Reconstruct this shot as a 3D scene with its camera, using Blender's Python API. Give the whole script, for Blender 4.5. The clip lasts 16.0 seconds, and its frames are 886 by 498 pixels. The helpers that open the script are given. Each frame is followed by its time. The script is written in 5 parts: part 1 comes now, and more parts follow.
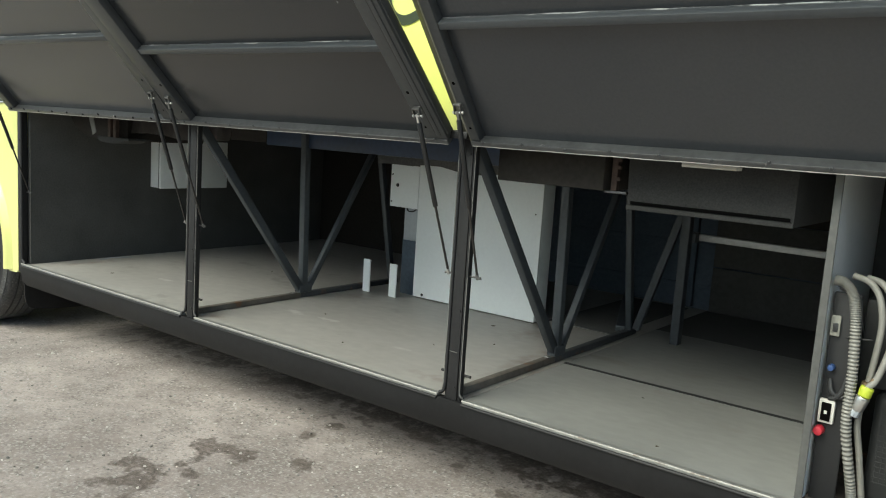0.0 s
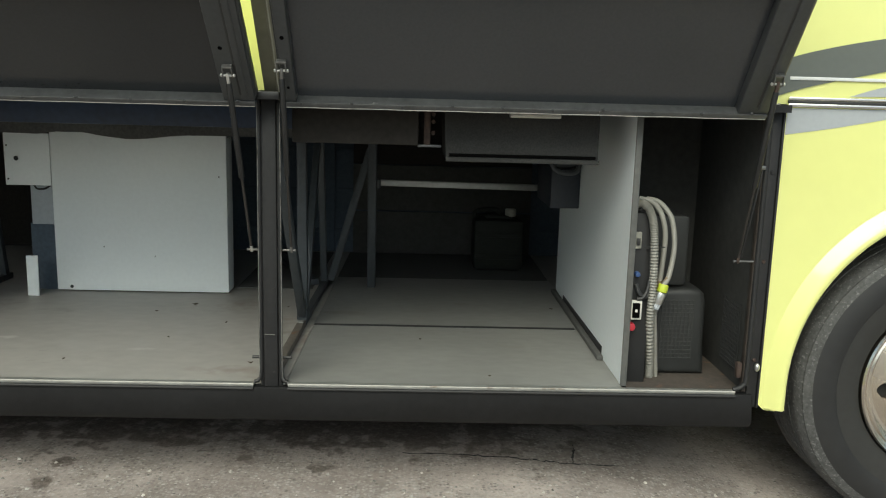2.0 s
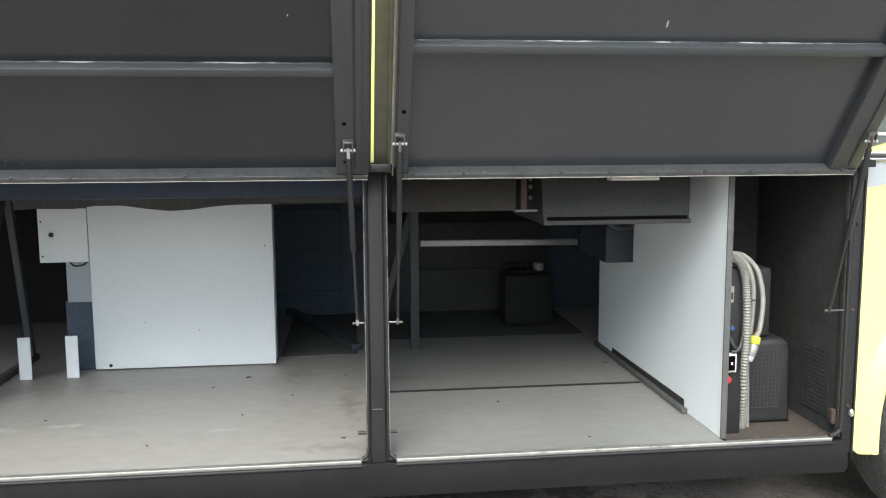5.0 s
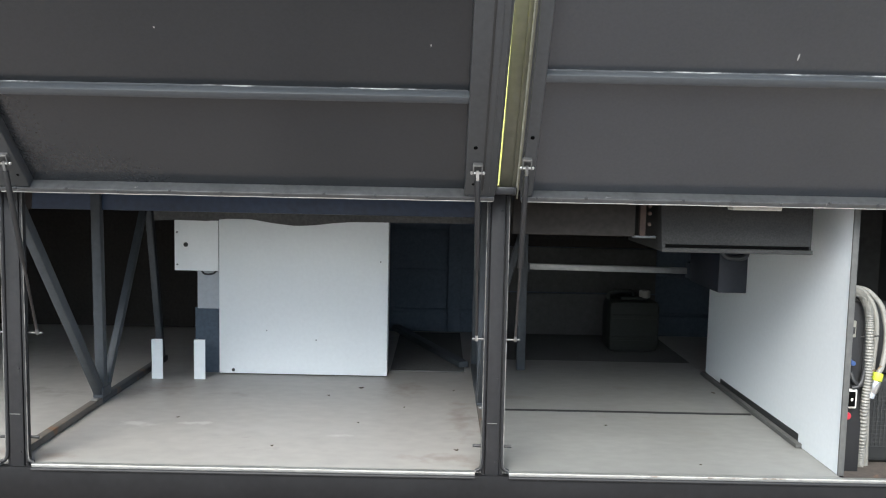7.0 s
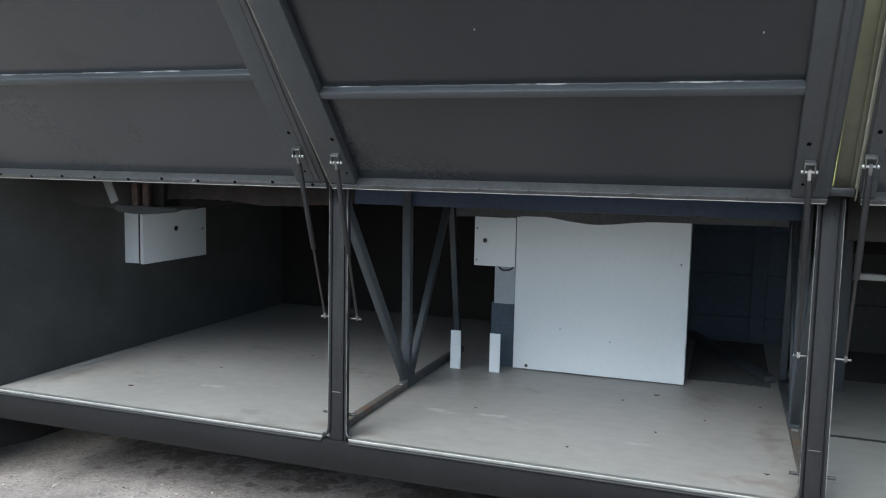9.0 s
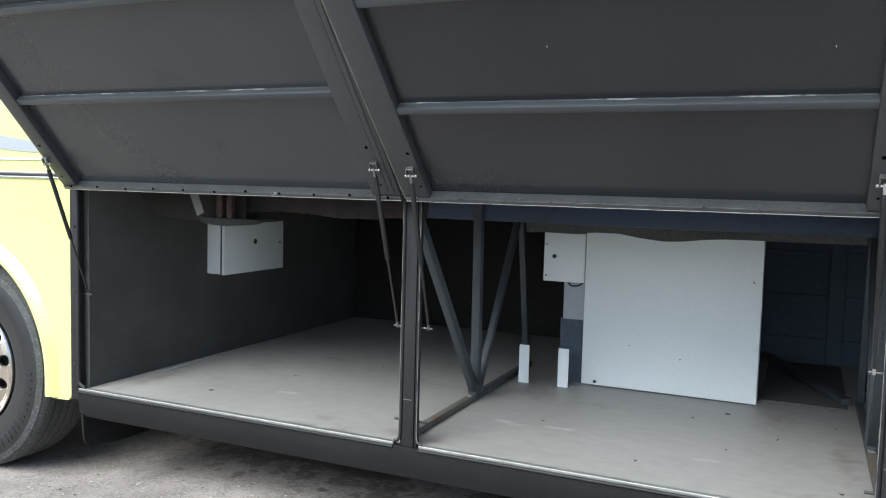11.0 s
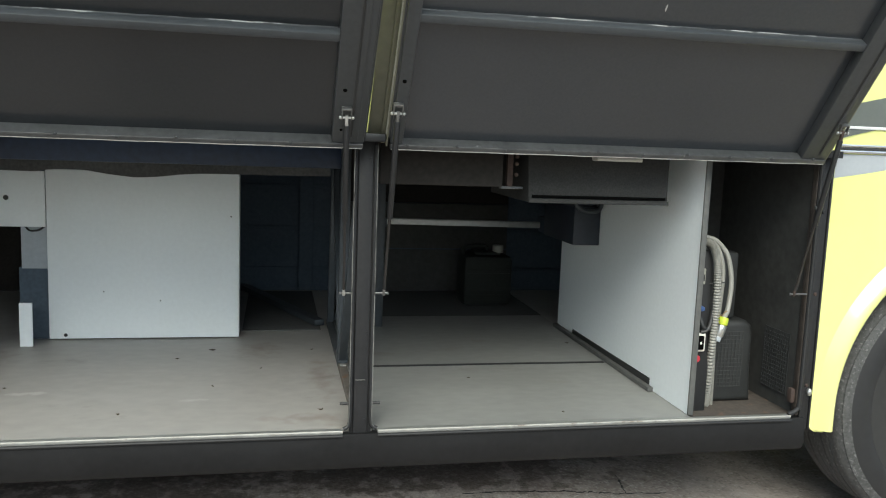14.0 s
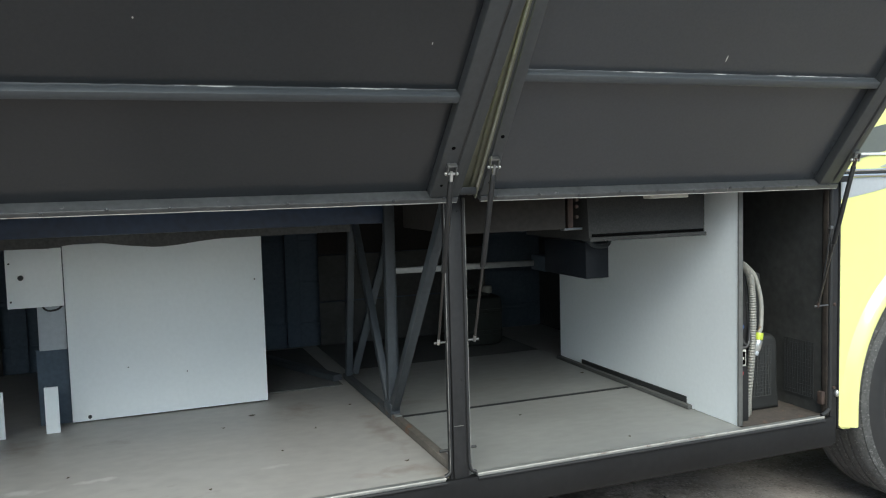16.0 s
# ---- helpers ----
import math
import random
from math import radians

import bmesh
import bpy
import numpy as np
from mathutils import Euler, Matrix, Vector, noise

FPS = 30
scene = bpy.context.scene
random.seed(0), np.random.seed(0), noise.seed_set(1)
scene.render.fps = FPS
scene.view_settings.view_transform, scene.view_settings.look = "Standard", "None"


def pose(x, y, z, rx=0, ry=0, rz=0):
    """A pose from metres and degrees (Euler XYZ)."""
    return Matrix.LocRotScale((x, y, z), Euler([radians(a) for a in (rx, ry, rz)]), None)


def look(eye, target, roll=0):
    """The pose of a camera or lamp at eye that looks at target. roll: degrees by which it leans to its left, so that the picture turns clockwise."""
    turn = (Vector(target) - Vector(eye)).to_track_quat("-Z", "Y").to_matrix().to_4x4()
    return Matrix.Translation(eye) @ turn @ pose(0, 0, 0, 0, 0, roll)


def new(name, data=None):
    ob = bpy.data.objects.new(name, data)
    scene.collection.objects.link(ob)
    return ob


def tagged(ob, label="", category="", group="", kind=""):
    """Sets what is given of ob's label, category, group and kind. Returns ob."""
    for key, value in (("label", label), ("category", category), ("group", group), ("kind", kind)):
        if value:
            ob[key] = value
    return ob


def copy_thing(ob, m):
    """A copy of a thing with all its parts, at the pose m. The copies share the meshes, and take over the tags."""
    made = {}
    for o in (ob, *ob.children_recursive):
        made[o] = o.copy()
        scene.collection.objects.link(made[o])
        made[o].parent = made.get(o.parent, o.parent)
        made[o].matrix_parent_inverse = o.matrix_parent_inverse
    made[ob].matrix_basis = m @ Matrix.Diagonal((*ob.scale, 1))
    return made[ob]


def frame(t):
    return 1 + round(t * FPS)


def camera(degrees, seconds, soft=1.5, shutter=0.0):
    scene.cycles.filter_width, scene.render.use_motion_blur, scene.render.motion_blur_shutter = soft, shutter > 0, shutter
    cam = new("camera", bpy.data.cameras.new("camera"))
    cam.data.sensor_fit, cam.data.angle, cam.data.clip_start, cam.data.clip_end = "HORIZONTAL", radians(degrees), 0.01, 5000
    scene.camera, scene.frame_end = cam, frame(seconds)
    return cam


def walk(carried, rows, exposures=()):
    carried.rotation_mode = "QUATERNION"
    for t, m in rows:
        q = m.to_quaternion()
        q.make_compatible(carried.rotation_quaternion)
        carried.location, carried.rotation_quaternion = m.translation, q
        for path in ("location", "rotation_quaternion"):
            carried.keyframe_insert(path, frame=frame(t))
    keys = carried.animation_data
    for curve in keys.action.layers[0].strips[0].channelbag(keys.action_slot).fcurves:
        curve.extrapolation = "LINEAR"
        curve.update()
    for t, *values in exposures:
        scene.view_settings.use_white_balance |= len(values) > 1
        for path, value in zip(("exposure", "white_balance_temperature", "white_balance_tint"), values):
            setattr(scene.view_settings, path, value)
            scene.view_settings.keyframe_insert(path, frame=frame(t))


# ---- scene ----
cam = camera(57.0, 16.0, soft=1.1)
# seconds, x, y, z, tilt, lean, turn
PATH = [
    (0, 1.593, -2.199, 1.397, 81.87, 3.77, 37.41),
    (0.5, 1.261, -2.191, 1.372, 82.03, 2.86, 36.70),
    (1, 0.929, -2.314, 1.411, 78.17, 1.67, 22.87),
    (1.5, 0.587, -2.544, 1.419, 78.77, 1.19, 8.35),
    (2, 0.451, -2.483, 1.381, 79.91, 1.51, -1.62),
    (2.5, 0.168, -2.393, 1.387, 83.45, -0.94, -10.29),
    (3, -0.017, -2.459, 1.434, 82.31, -1.81, -14.82),
    (3.5, -0.066, -2.468, 1.448, 81.80, -1.59, -16.90),
    (4, -0.061, -2.446, 1.445, 82.66, -1.51, -14.62),
    (4.5, -0.074, -2.430, 1.442, 83.18, -0.72, -10.10),
    (5, -0.087, -2.432, 1.439, 83.16, -0.37, -6.52),
    (5.2, -0.092, -2.442, 1.439, 83.31, -0.17, -5.26),
    (7.3, -0.221, -2.529, 1.434, 84.88, 0.96, 1.46),
    (7.5, -0.244, -2.531, 1.436, 84.60, 0.70, 3.01),
    (8, -0.279, -2.510, 1.431, 85.11, 0.59, 8.42),
    (8.5, -0.257, -2.484, 1.438, 84.64, 0.55, 15.02),
    (9, -0.276, -2.479, 1.438, 84.21, 1.20, 19.31),
    (9.2, -0.291, -2.473, 1.445, 84.22, 1.29, 20.12),
    (11.3, -0.256, -2.556, 1.411, 85.66, 1.51, 24.25),
    (11.5, -0.258, -2.557, 1.419, 84.78, 1.52, 22.77),
    (12, -0.261, -2.543, 1.422, 82.85, 1.53, 19.77),
    (12.5, -0.233, -2.510, 1.425, 82.35, 1.21, 16.52),
    (13, -0.199, -2.472, 1.433, 81.33, 1.71, 8.64),
    (13.5, -0.224, -2.507, 1.402, 82.99, 2.12, -2.95),
    (14, -0.273, -2.422, 1.390, 82.45, 2.14, -11.70),
    (14.5, -0.372, -2.302, 1.366, 82.94, 0.95, -14.71),
    (15, -0.521, -2.224, 1.387, 82.99, 0.22, -18.26),
    (15.5, -0.783, -2.295, 1.400, 84.55, -2.16, -21.07),
    (16, -0.937, -2.339, 1.414, 85.46, -1.58, -20.73),
]
# stops along the way
EXPOSURES = [(0.0, 1.36, 6380, -3), (1.0, 1.68, 6420, -2), (1.5, 1.47, 6450, -2), (2.0, 1.05, 6500, -3), (3.0, 0.94, 6750, -3),
             (3.5, 1.15, 6600, -3), (4.0, 1.40, 6350, 0), (5.0, 1.96, 6130, 4), (7.5, 2.06, 5900, 6), (8.0, 2.06, 5800, 6),
             (9.0, 1.50, 5600, 3), (11.5, 1.77, 5800, 3), (12.5, 1.92, 5980, 5), (13.0, 2.04, 5950, 7), (13.5, 2.07, 5980, 6),
             (14.0, 1.45, 6150, 0), (14.5, 1.27, 6400, -1), (15.5, 1.16, 6450, -1), (16.0, 1.41, 5900, 0)]
walk(cam, [(t, pose(x, y, z, 0, 0, turn) @ pose(0, 0, 0, tilt, 0, 0) @ pose(0, 0, 0, 0, 0, lean))
           for t, x, y, z, tilt, lean, turn in PATH], EXPOSURES)

# ---- light ----
world = bpy.data.worlds.new("overcast")
scene.world = world
world.use_nodes = True
wn = world.node_tree
sky = wn.nodes.new("ShaderNodeTexSky")
sky.sky_type, sky.sun_disc = "NISHITA", False
sky.sun_elevation, sky.sun_rotation = radians(46), radians(195)
sky.air_density, sky.dust_density, sky.ozone_density = 1.0, 2.8, 1.0
wn.links.new(sky.outputs[0], wn.nodes["Background"].inputs[0])
wn.nodes["Background"].inputs[1].default_value = 0.074
sun = new("sun", bpy.data.lights.new("sun", "SUN"))
sun.data.energy, sun.data.angle, sun.data.color = 1.5, radians(46), (1.0, 0.949, 0.872)
sun.matrix_world = look((-3.2, -12, 13.86), (0, 0, 1))


# ---- materials ----
def mat(name, base, rough=0.6, metal=0.0, vary=0.12, grain=60.0, stain=3.0, bump=0.1, spots=None, spot_at=0.62,
        spot_scale=6.0, island=0.0, coat=0.0, stretch=(1, 1, 1), bump_dist=0.002, spec=0.5, even=False):
    m = bpy.data.materials.new(name)
    m.use_nodes = True
    nt = m.node_tree
    b = nt.nodes["Principled BSDF"]
    co = nt.nodes.new("ShaderNodeTexCoord")
    mp = nt.nodes.new("ShaderNodeMapping")
    mp.inputs["Scale"].default_value = stretch
    nt.links.new(co.outputs["Object"], mp.inputs[0])
    fine = nt.nodes.new("ShaderNodeTexNoise")
    fine.inputs["Scale"].default_value, fine.inputs["Detail"].default_value = grain, 6
    broad = nt.nodes.new("ShaderNodeTexNoise")
    broad.inputs["Scale"].default_value, broad.inputs["Detail"].default_value = stain, 5
    nt.links.new(mp.outputs[0], fine.inputs[0])
    nt.links.new(mp.outputs[0], broad.inputs[0])
    mix = nt.nodes.new("ShaderNodeMath")
    mix.operation = "ADD"
    nt.links.new(fine.outputs[0], mix.inputs[0])
    nt.links.new(broad.outputs[0], mix.inputs[1])
    ramp = nt.nodes.new("ShaderNodeMapRange")
    ramp.inputs[1].default_value, ramp.inputs[2].default_value = 0.5, 1.5
    ramp.inputs[3].default_value, ramp.inputs[4].default_value = 1 - 1.5 * vary, 1 + 1.5 * vary
    nt.links.new(mix.outputs[0], ramp.inputs[0])
    mul = nt.nodes.new("ShaderNodeVectorMath")
    mul.operation = "SCALE"
    mul.inputs[0].default_value = base
    nt.links.new(ramp.outputs[0], mul.inputs["Scale"])
    colour = mul.outputs[0]
    if spots:
        blot = nt.nodes.new("ShaderNodeTexNoise")
        blot.inputs["Scale"].default_value, blot.inputs["Detail"].default_value = spot_scale, 8
        blot.inputs["Roughness"].default_value = 0.65
        nt.links.new(mp.outputs[0], blot.inputs[0])
        edge = nt.nodes.new("ShaderNodeMapRange")
        edge.inputs[1].default_value, edge.inputs[2].default_value = spot_at, spot_at + 0.08
        nt.links.new(blot.outputs[0], edge.inputs[0])
        mx = nt.nodes.new("ShaderNodeMix")
        mx.data_type = "RGBA"
        nt.links.new(edge.outputs[0], mx.inputs[0])
        nt.links.new(colour, mx.inputs[6])
        mx.inputs[7].default_value = (*spots, 1)
        colour = mx.outputs[2]
    nt.links.new(colour, b.inputs["Base Color"])
    b.inputs["Roughness"].default_value, b.inputs["Metallic"].default_value = rough, metal
    b.inputs["Specular IOR Level"].default_value = spec
    b.inputs["Coat Weight"].default_value = coat
    b.inputs["Coat Roughness"].default_value = 0.08
    if rough > 0.15 and not even:
        rr = nt.nodes.new("ShaderNodeMapRange")
        rr.inputs[1].default_value, rr.inputs[2].default_value = 0.15, 0.85
        rr.inputs[3].default_value, rr.inputs[4].default_value = max(rough - 0.1, 0.05), min(rough + 0.1, 1)
        nt.links.new(broad.outputs[0], rr.inputs[0])
        nt.links.new(rr.outputs[0], b.inputs["Roughness"])
    if bump:
        bp = nt.nodes.new("ShaderNodeBump")
        bp.inputs["Strength"].default_value, bp.inputs["Distance"].default_value = bump, bump_dist
        nt.links.new(fine.outputs[0], bp.inputs["Height"])
        nt.links.new(bp.outputs[0], b.inputs["Normal"])
    return m


YELLOW = mat("yellow_paint", (0.72, 0.735, 0.27), 0.3, even=True, vary=0.02, grain=15, stain=1.5, bump=0, coat=1.0)
GREEN = mat("dark_green_vinyl", (0.028, 0.040, 0.030), 0.4, vary=0.1, bump=0)
SWOOSH = mat("dark_grey_vinyl", (0.115, 0.125, 0.115), 0.4, vary=0.05, bump=0)
SILVER = mat("silver_grey_vinyl", (0.36, 0.38, 0.40), 0.35, vary=0.05, bump=0)
CHROME = mat("chrome", (0.78, 0.77, 0.74), 0.10, 1.0, vary=0.05, bump=0, grain=30)
RIM = mat("polished_rim", (0.71, 0.665, 0.60), 0.18, 1.0, vary=0.14, grain=40, stain=9, bump=0.04, spots=(0.34, 0.25, 0.18), spot_at=0.68, spot_scale=22)
DISC = mat("satin_wheel_disc", (0.64, 0.575, 0.495), 0.27, 0.95, vary=0.10, grain=50, stain=6, bump=0.05, spots=(0.42, 0.34, 0.27), spot_at=0.66, spot_scale=18)
TYRE = mat("tyre_rubber", (0.0155, 0.0155, 0.016), 0.6, vary=0.18, grain=30, stain=5, bump=0.15, spots=(0.075, 0.073, 0.07), spot_at=0.68, spot_scale=7)
RUBBER = mat("black_rubber", (0.012, 0.012, 0.0125), 0.6, vary=0.2, bump=0.1)
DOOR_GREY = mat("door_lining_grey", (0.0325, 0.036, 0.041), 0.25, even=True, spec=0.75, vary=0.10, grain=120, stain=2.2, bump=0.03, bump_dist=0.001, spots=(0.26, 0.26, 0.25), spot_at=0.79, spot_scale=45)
# darker, less glossy copy of the lining, for the middle door
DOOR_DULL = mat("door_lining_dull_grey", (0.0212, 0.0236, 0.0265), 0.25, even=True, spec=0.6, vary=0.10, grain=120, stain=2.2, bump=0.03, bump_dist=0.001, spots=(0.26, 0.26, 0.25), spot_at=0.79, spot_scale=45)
FRAME_GREY = mat("frame_grey_paint", (0.050, 0.053, 0.056), 0.42, vary=0.15, grain=70, stain=5, bump=0.1, spots=(0.20, 0.20, 0.19), spot_at=0.70, spot_scale=14)
RIB_GREY = mat("rib_grey_paint", (0.056, 0.062, 0.068), 0.4, vary=0.12, grain=60, stain=4, bump=0.1)
HINGE = mat("hinge_aluminium", (0.098, 0.101, 0.104), 0.42, 0.5, vary=0.25, grain=50, stain=8, bump=0.2, spots=(0.55, 0.55, 0.54), spot_at=0.66, spot_scale=18)
LIP = mat("sill_lip_aluminium", (0.25, 0.25, 0.235), 0.4, 0.35, vary=0.25, grain=40, stain=6, bump=0.1, spots=(0.16, 0.13, 0.10), spot_at=0.66, spot_scale=12)
SKIRT = mat("skirt_black_plastic", (0.0105, 0.0105, 0.011), 0.6, spec=0.3, vary=0.3, grain=45, stain=3, bump=0.15, spots=(0.05, 0.048, 0.045), spot_at=0.66, spot_scale=7)
FLOOR = mat("grey_vinyl_floor", (0.326, 0.314, 0.291), 0.45, vary=0.11, grain=20, stain=3.2, stretch=(0.8, 1.15, 1), bump=0.015, spots=(0.258, 0.248, 0.226), spot_at=0.585, spot_scale=3.5)
BAY_FLOOR = mat("darker_grey_floor_board", (0.225, 0.225, 0.211), 0.45, vary=0.12, grain=24, stain=3.0, stretch=(0.7, 1.2, 1), bump=0.015, spots=(0.20, 0.192, 0.172), spot_at=0.60, spot_scale=4.0)
REAR_FLOOR = mat("rear_floor_bay_shade", (0.11, 0.111, 0.106), 0.85, vary=0.2, grain=90, stain=4, bump=0.2, spec=0.2)
FELT = mat("dark_felt_lining", (0.092, 0.092, 0.087), 0.9, vary=0.2, grain=110, stain=5, bump=0.5, spec=0.1)
DARK = mat("dark_ceiling_lining", (0.108, 0.108, 0.106), 0.9, vary=0.3, grain=80, bump=0.3, spec=0.2)
TRUSS = mat("slate_grey_steel", (0.046, 0.053, 0.060), 0.5, vary=0.2, grain=50, stain=6, bump=0.12)
BLUE = mat("dark_blue_steel", (0.020, 0.037, 0.074), 0.5, vary=0.3, grain=40, stain=3, bump=0.12)
BLUEGREY = mat("blue_grey_lining", (0.082, 0.104, 0.130), 0.8, spec=0.25, vary=0.2, grain=60, stain=3, bump=0.2)
BROWN = mat("brown_black_board", (0.030, 0.027, 0.024), 0.8, spec=0.2, vary=0.25, grain=60, stain=4, bump=0.2)
WHITE = mat("white_board", (0.845, 0.88, 0.886), 0.36, vary=0.03, grain=60, stain=2, bump=0.02, spots=(0.50, 0.49, 0.46), spot_at=0.73, spot_scale=16)
PALE = mat("pale_grey_board", (0.40, 0.43, 0.46), 0.5, vary=0.1, bump=0.05)
BOARD_EDGE = mat("dark_board_edge", (0.09, 0.09, 0.085), 0.6, vary=0.2)
CARPET = mat("grey_carpet_duct", (0.044, 0.044, 0.043), 0.95, vary=0.28, grain=220, stain=3, bump=0.15, bump_dist=0.001, spec=0.05)
NAVY = mat("dark_navy_paint", (0.026, 0.031, 0.042), 0.5, vary=0.2, bump=0.1)
RUST = mat("rusty_steel", (0.050, 0.032, 0.025), 0.8, vary=0.5, grain=50, stain=9, bump=0.4)
DIRT = mat("rust_dirt_floor", (0.060, 0.049, 0.040), 0.9, vary=0.4, grain=60, stain=9, bump=0.4, spots=(0.15, 0.085, 0.048), spot_at=0.60, spot_scale=14)
HOSE = mat("ivory_hose_plastic", (0.245, 0.238, 0.210), 0.5, vary=0.12, grain=40, stain=9, bump=0)
SILVER_TRIM = mat("pale_grey_stripe", (0.62, 0.63, 0.63), 0.35, vary=0.06, bump=0)
BLACK = mat("black_plastic", (0.026, 0.026, 0.026), 0.5, vary=0.25, bump=0.15)
HIVIS = mat("yellow_green_plastic", (0.48, 0.56, 0.05), 0.4, vary=0.05)
RED = mat("red_plastic", (0.42, 0.025, 0.04), 0.4, vary=0.08)
BLUEP = mat("blue_plastic", (0.035, 0.075, 0.20), 0.4, vary=0.08)
GALV = mat("galvanised_steel", (0.62, 0.62, 0.60), 0.3, 0.9, vary=0.15)
LAMPG = mat("lamp_lens", (0.62, 0.60, 0.54), 0.4, vary=0.1)
CAN = mat("grey_green_plastic", (0.022, 0.025, 0.022), 0.7, spec=0.2, vary=0.15)
SERVICE = mat("dusty_grey_lining", (0.046, 0.046, 0.043), 0.8, vary=0.28, grain=35, stain=4, bump=0.12, spec=0.3, spots=(0.105, 0.09, 0.072), spot_at=0.66, spot_scale=9)
HEATER = mat("dusty_black_plastic", (0.018, 0.019, 0.0185), 0.6, vary=0.3, grain=40, stain=8, bump=0.1, spots=(0.055, 0.045, 0.034), spot_at=0.68, spot_scale=10)
ALU_BEAD = mat("bright_aluminium_edge", (0.38, 0.37, 0.34), 0.45, 0.1, vary=0.2, grain=40, stain=9, bump=0, spots=(0.20, 0.17, 0.14), spot_at=0.60, spot_scale=11)
TREAD = mat("scuffed_tread_rubber", (0.068, 0.068, 0.067), 0.85, vary=0.4, grain=90, stain=12, bump=0.6, spots=(0.15, 0.15, 0.147), spot_at=0.56, spot_scale=85)
BEAD = mat("dusty_inner_sidewall", (0.023, 0.0225, 0.021), 0.8, vary=0.15, grain=30, stain=5, bump=0.15)
OLIVE = mat("olive_yellow_paint", (0.155, 0.152, 0.112), 0.55, vary=0.2, grain=30, stain=4, bump=0.1)
POST = mat("post_black_paint", (0.019, 0.0187, 0.0195), 0.58, spec=0.3, vary=0.25, grain=50, stain=6, bump=0.15, spots=(0.12, 0.115, 0.11), spot_at=0.68, spot_scale=12)
YARDWALL = mat("plain_grey_plaster", (0.42, 0.415, 0.405), 0.9, vary=0.2, grain=3, stain=0.3, bump=0)
STRUT = mat("strut_black_paint", (0.013, 0.013, 0.0135), 0.42, vary=0.25, grain=60, bump=0.05)
ROD = mat("oily_piston_rod", (0.026, 0.023, 0.021), 0.45, 0.2, vary=0.2, grain=80, bump=0)
JOINT = mat("dull_joint_steel", (0.20, 0.20, 0.195), 0.35, 0.8, vary=0.25, grain=60, bump=0.05)
SEAL_EDGE = mat("pale_seal_edge", (0.16, 0.155, 0.145), 0.5, vary=0.4, grain=40, stain=14, bump=0, spots=(0.05, 0.048, 0.045), spot_at=0.52, spot_scale=9)
PALE_BEAD = mat("dull_pale_bead", (0.27, 0.265, 0.225), 0.55, vary=0.3, grain=40, stain=9, bump=0, spots=(0.12, 0.11, 0.09), spot_at=0.58, spot_scale=9)
WELD = mat("chipped_weld_line", (0.10, 0.105, 0.11), 0.45, vary=0.3, grain=40, stain=9, bump=0, spots=(0.50, 0.50, 0.49), spot_at=0.53, spot_scale=5)
GRIME = mat("grimy_brown_steel", (0.040, 0.032, 0.026), 0.7, vary=0.45, grain=40, stain=10, bump=0.3, spots=(0.11, 0.062, 0.038), spot_at=0.62, spot_scale=12)
RAG = mat("grimy_brown_sheet", (0.026, 0.020, 0.018), 0.75, vary=0.45, grain=40, stain=9, bump=0.4, spots=(0.060, 0.030, 0.022), spot_at=0.60, spot_scale=11)
DULL_BAR = mat("dull_bar_steel", (0.40, 0.40, 0.39), 0.45, 0.7, vary=0.2, grain=40, bump=0.05)
VENT = mat("dusty_vent_mesh", (0.028, 0.029, 0.028), 0.8, vary=0.35, grain=60, bump=0.1)
BAY_LINING = mat("dusty_grey_panel", (0.070, 0.070, 0.066), 0.8, vary=0.22, grain=40, stain=3.5, bump=0.1, spec=0.3)
WELL = mat("dark_wheel_well", (0.030, 0.030, 0.029), 0.95, vary=0.3, bump=0.4)


def blobs(nt, coord, items, wobble=0.5, scale=9.0, soft=0.3):
    """A mask of ragged ovals at given places: x, y, half width, half depth."""
    n = nt.nodes.new("ShaderNodeTexNoise")
    n.inputs["Scale"].default_value, n.inputs["Detail"].default_value = scale, 6
    nt.links.new(coord, n.inputs[0])
    total = None
    for x, y, a, b in items:
        sub = nt.nodes.new("ShaderNodeVectorMath")
        sub.operation = "SUBTRACT"
        sub.inputs[1].default_value = (x, y, 0)
        nt.links.new(coord, sub.inputs[0])
        sc = nt.nodes.new("ShaderNodeVectorMath")
        sc.operation = "MULTIPLY"
        sc.inputs[1].default_value = (1 / a, 1 / b, 0)
        nt.links.new(sub.outputs[0], sc.inputs[0])
        ln = nt.nodes.new("ShaderNodeVectorMath")
        ln.operation = "LENGTH"
        nt.links.new(sc.outputs[0], ln.inputs[0])
        ad = nt.nodes.new("ShaderNodeMath")
        ad.operation = "MULTIPLY_ADD"
        nt.links.new(n.outputs[0], ad.inputs[0])
        ad.inputs[1].default_value = wobble * 4
        nt.links.new(ln.outputs["Value"], ad.inputs[2])
        mr = nt.nodes.new("ShaderNodeMapRange")
        mr.inputs[1].default_value, mr.inputs[2].default_value = 1.0 + wobble * 2, 1.0 - soft + wobble * 2
        nt.links.new(ad.outputs[0], mr.inputs[0])
        if total is None:
            total = mr.outputs[0]
        else:
            mx = nt.nodes.new("ShaderNodeMath")
            mx.operation = "MAXIMUM"
            nt.links.new(total, mx.inputs[0])
            nt.links.new(mr.outputs[0], mx.inputs[1])
            total = mx.outputs[0]
    return total


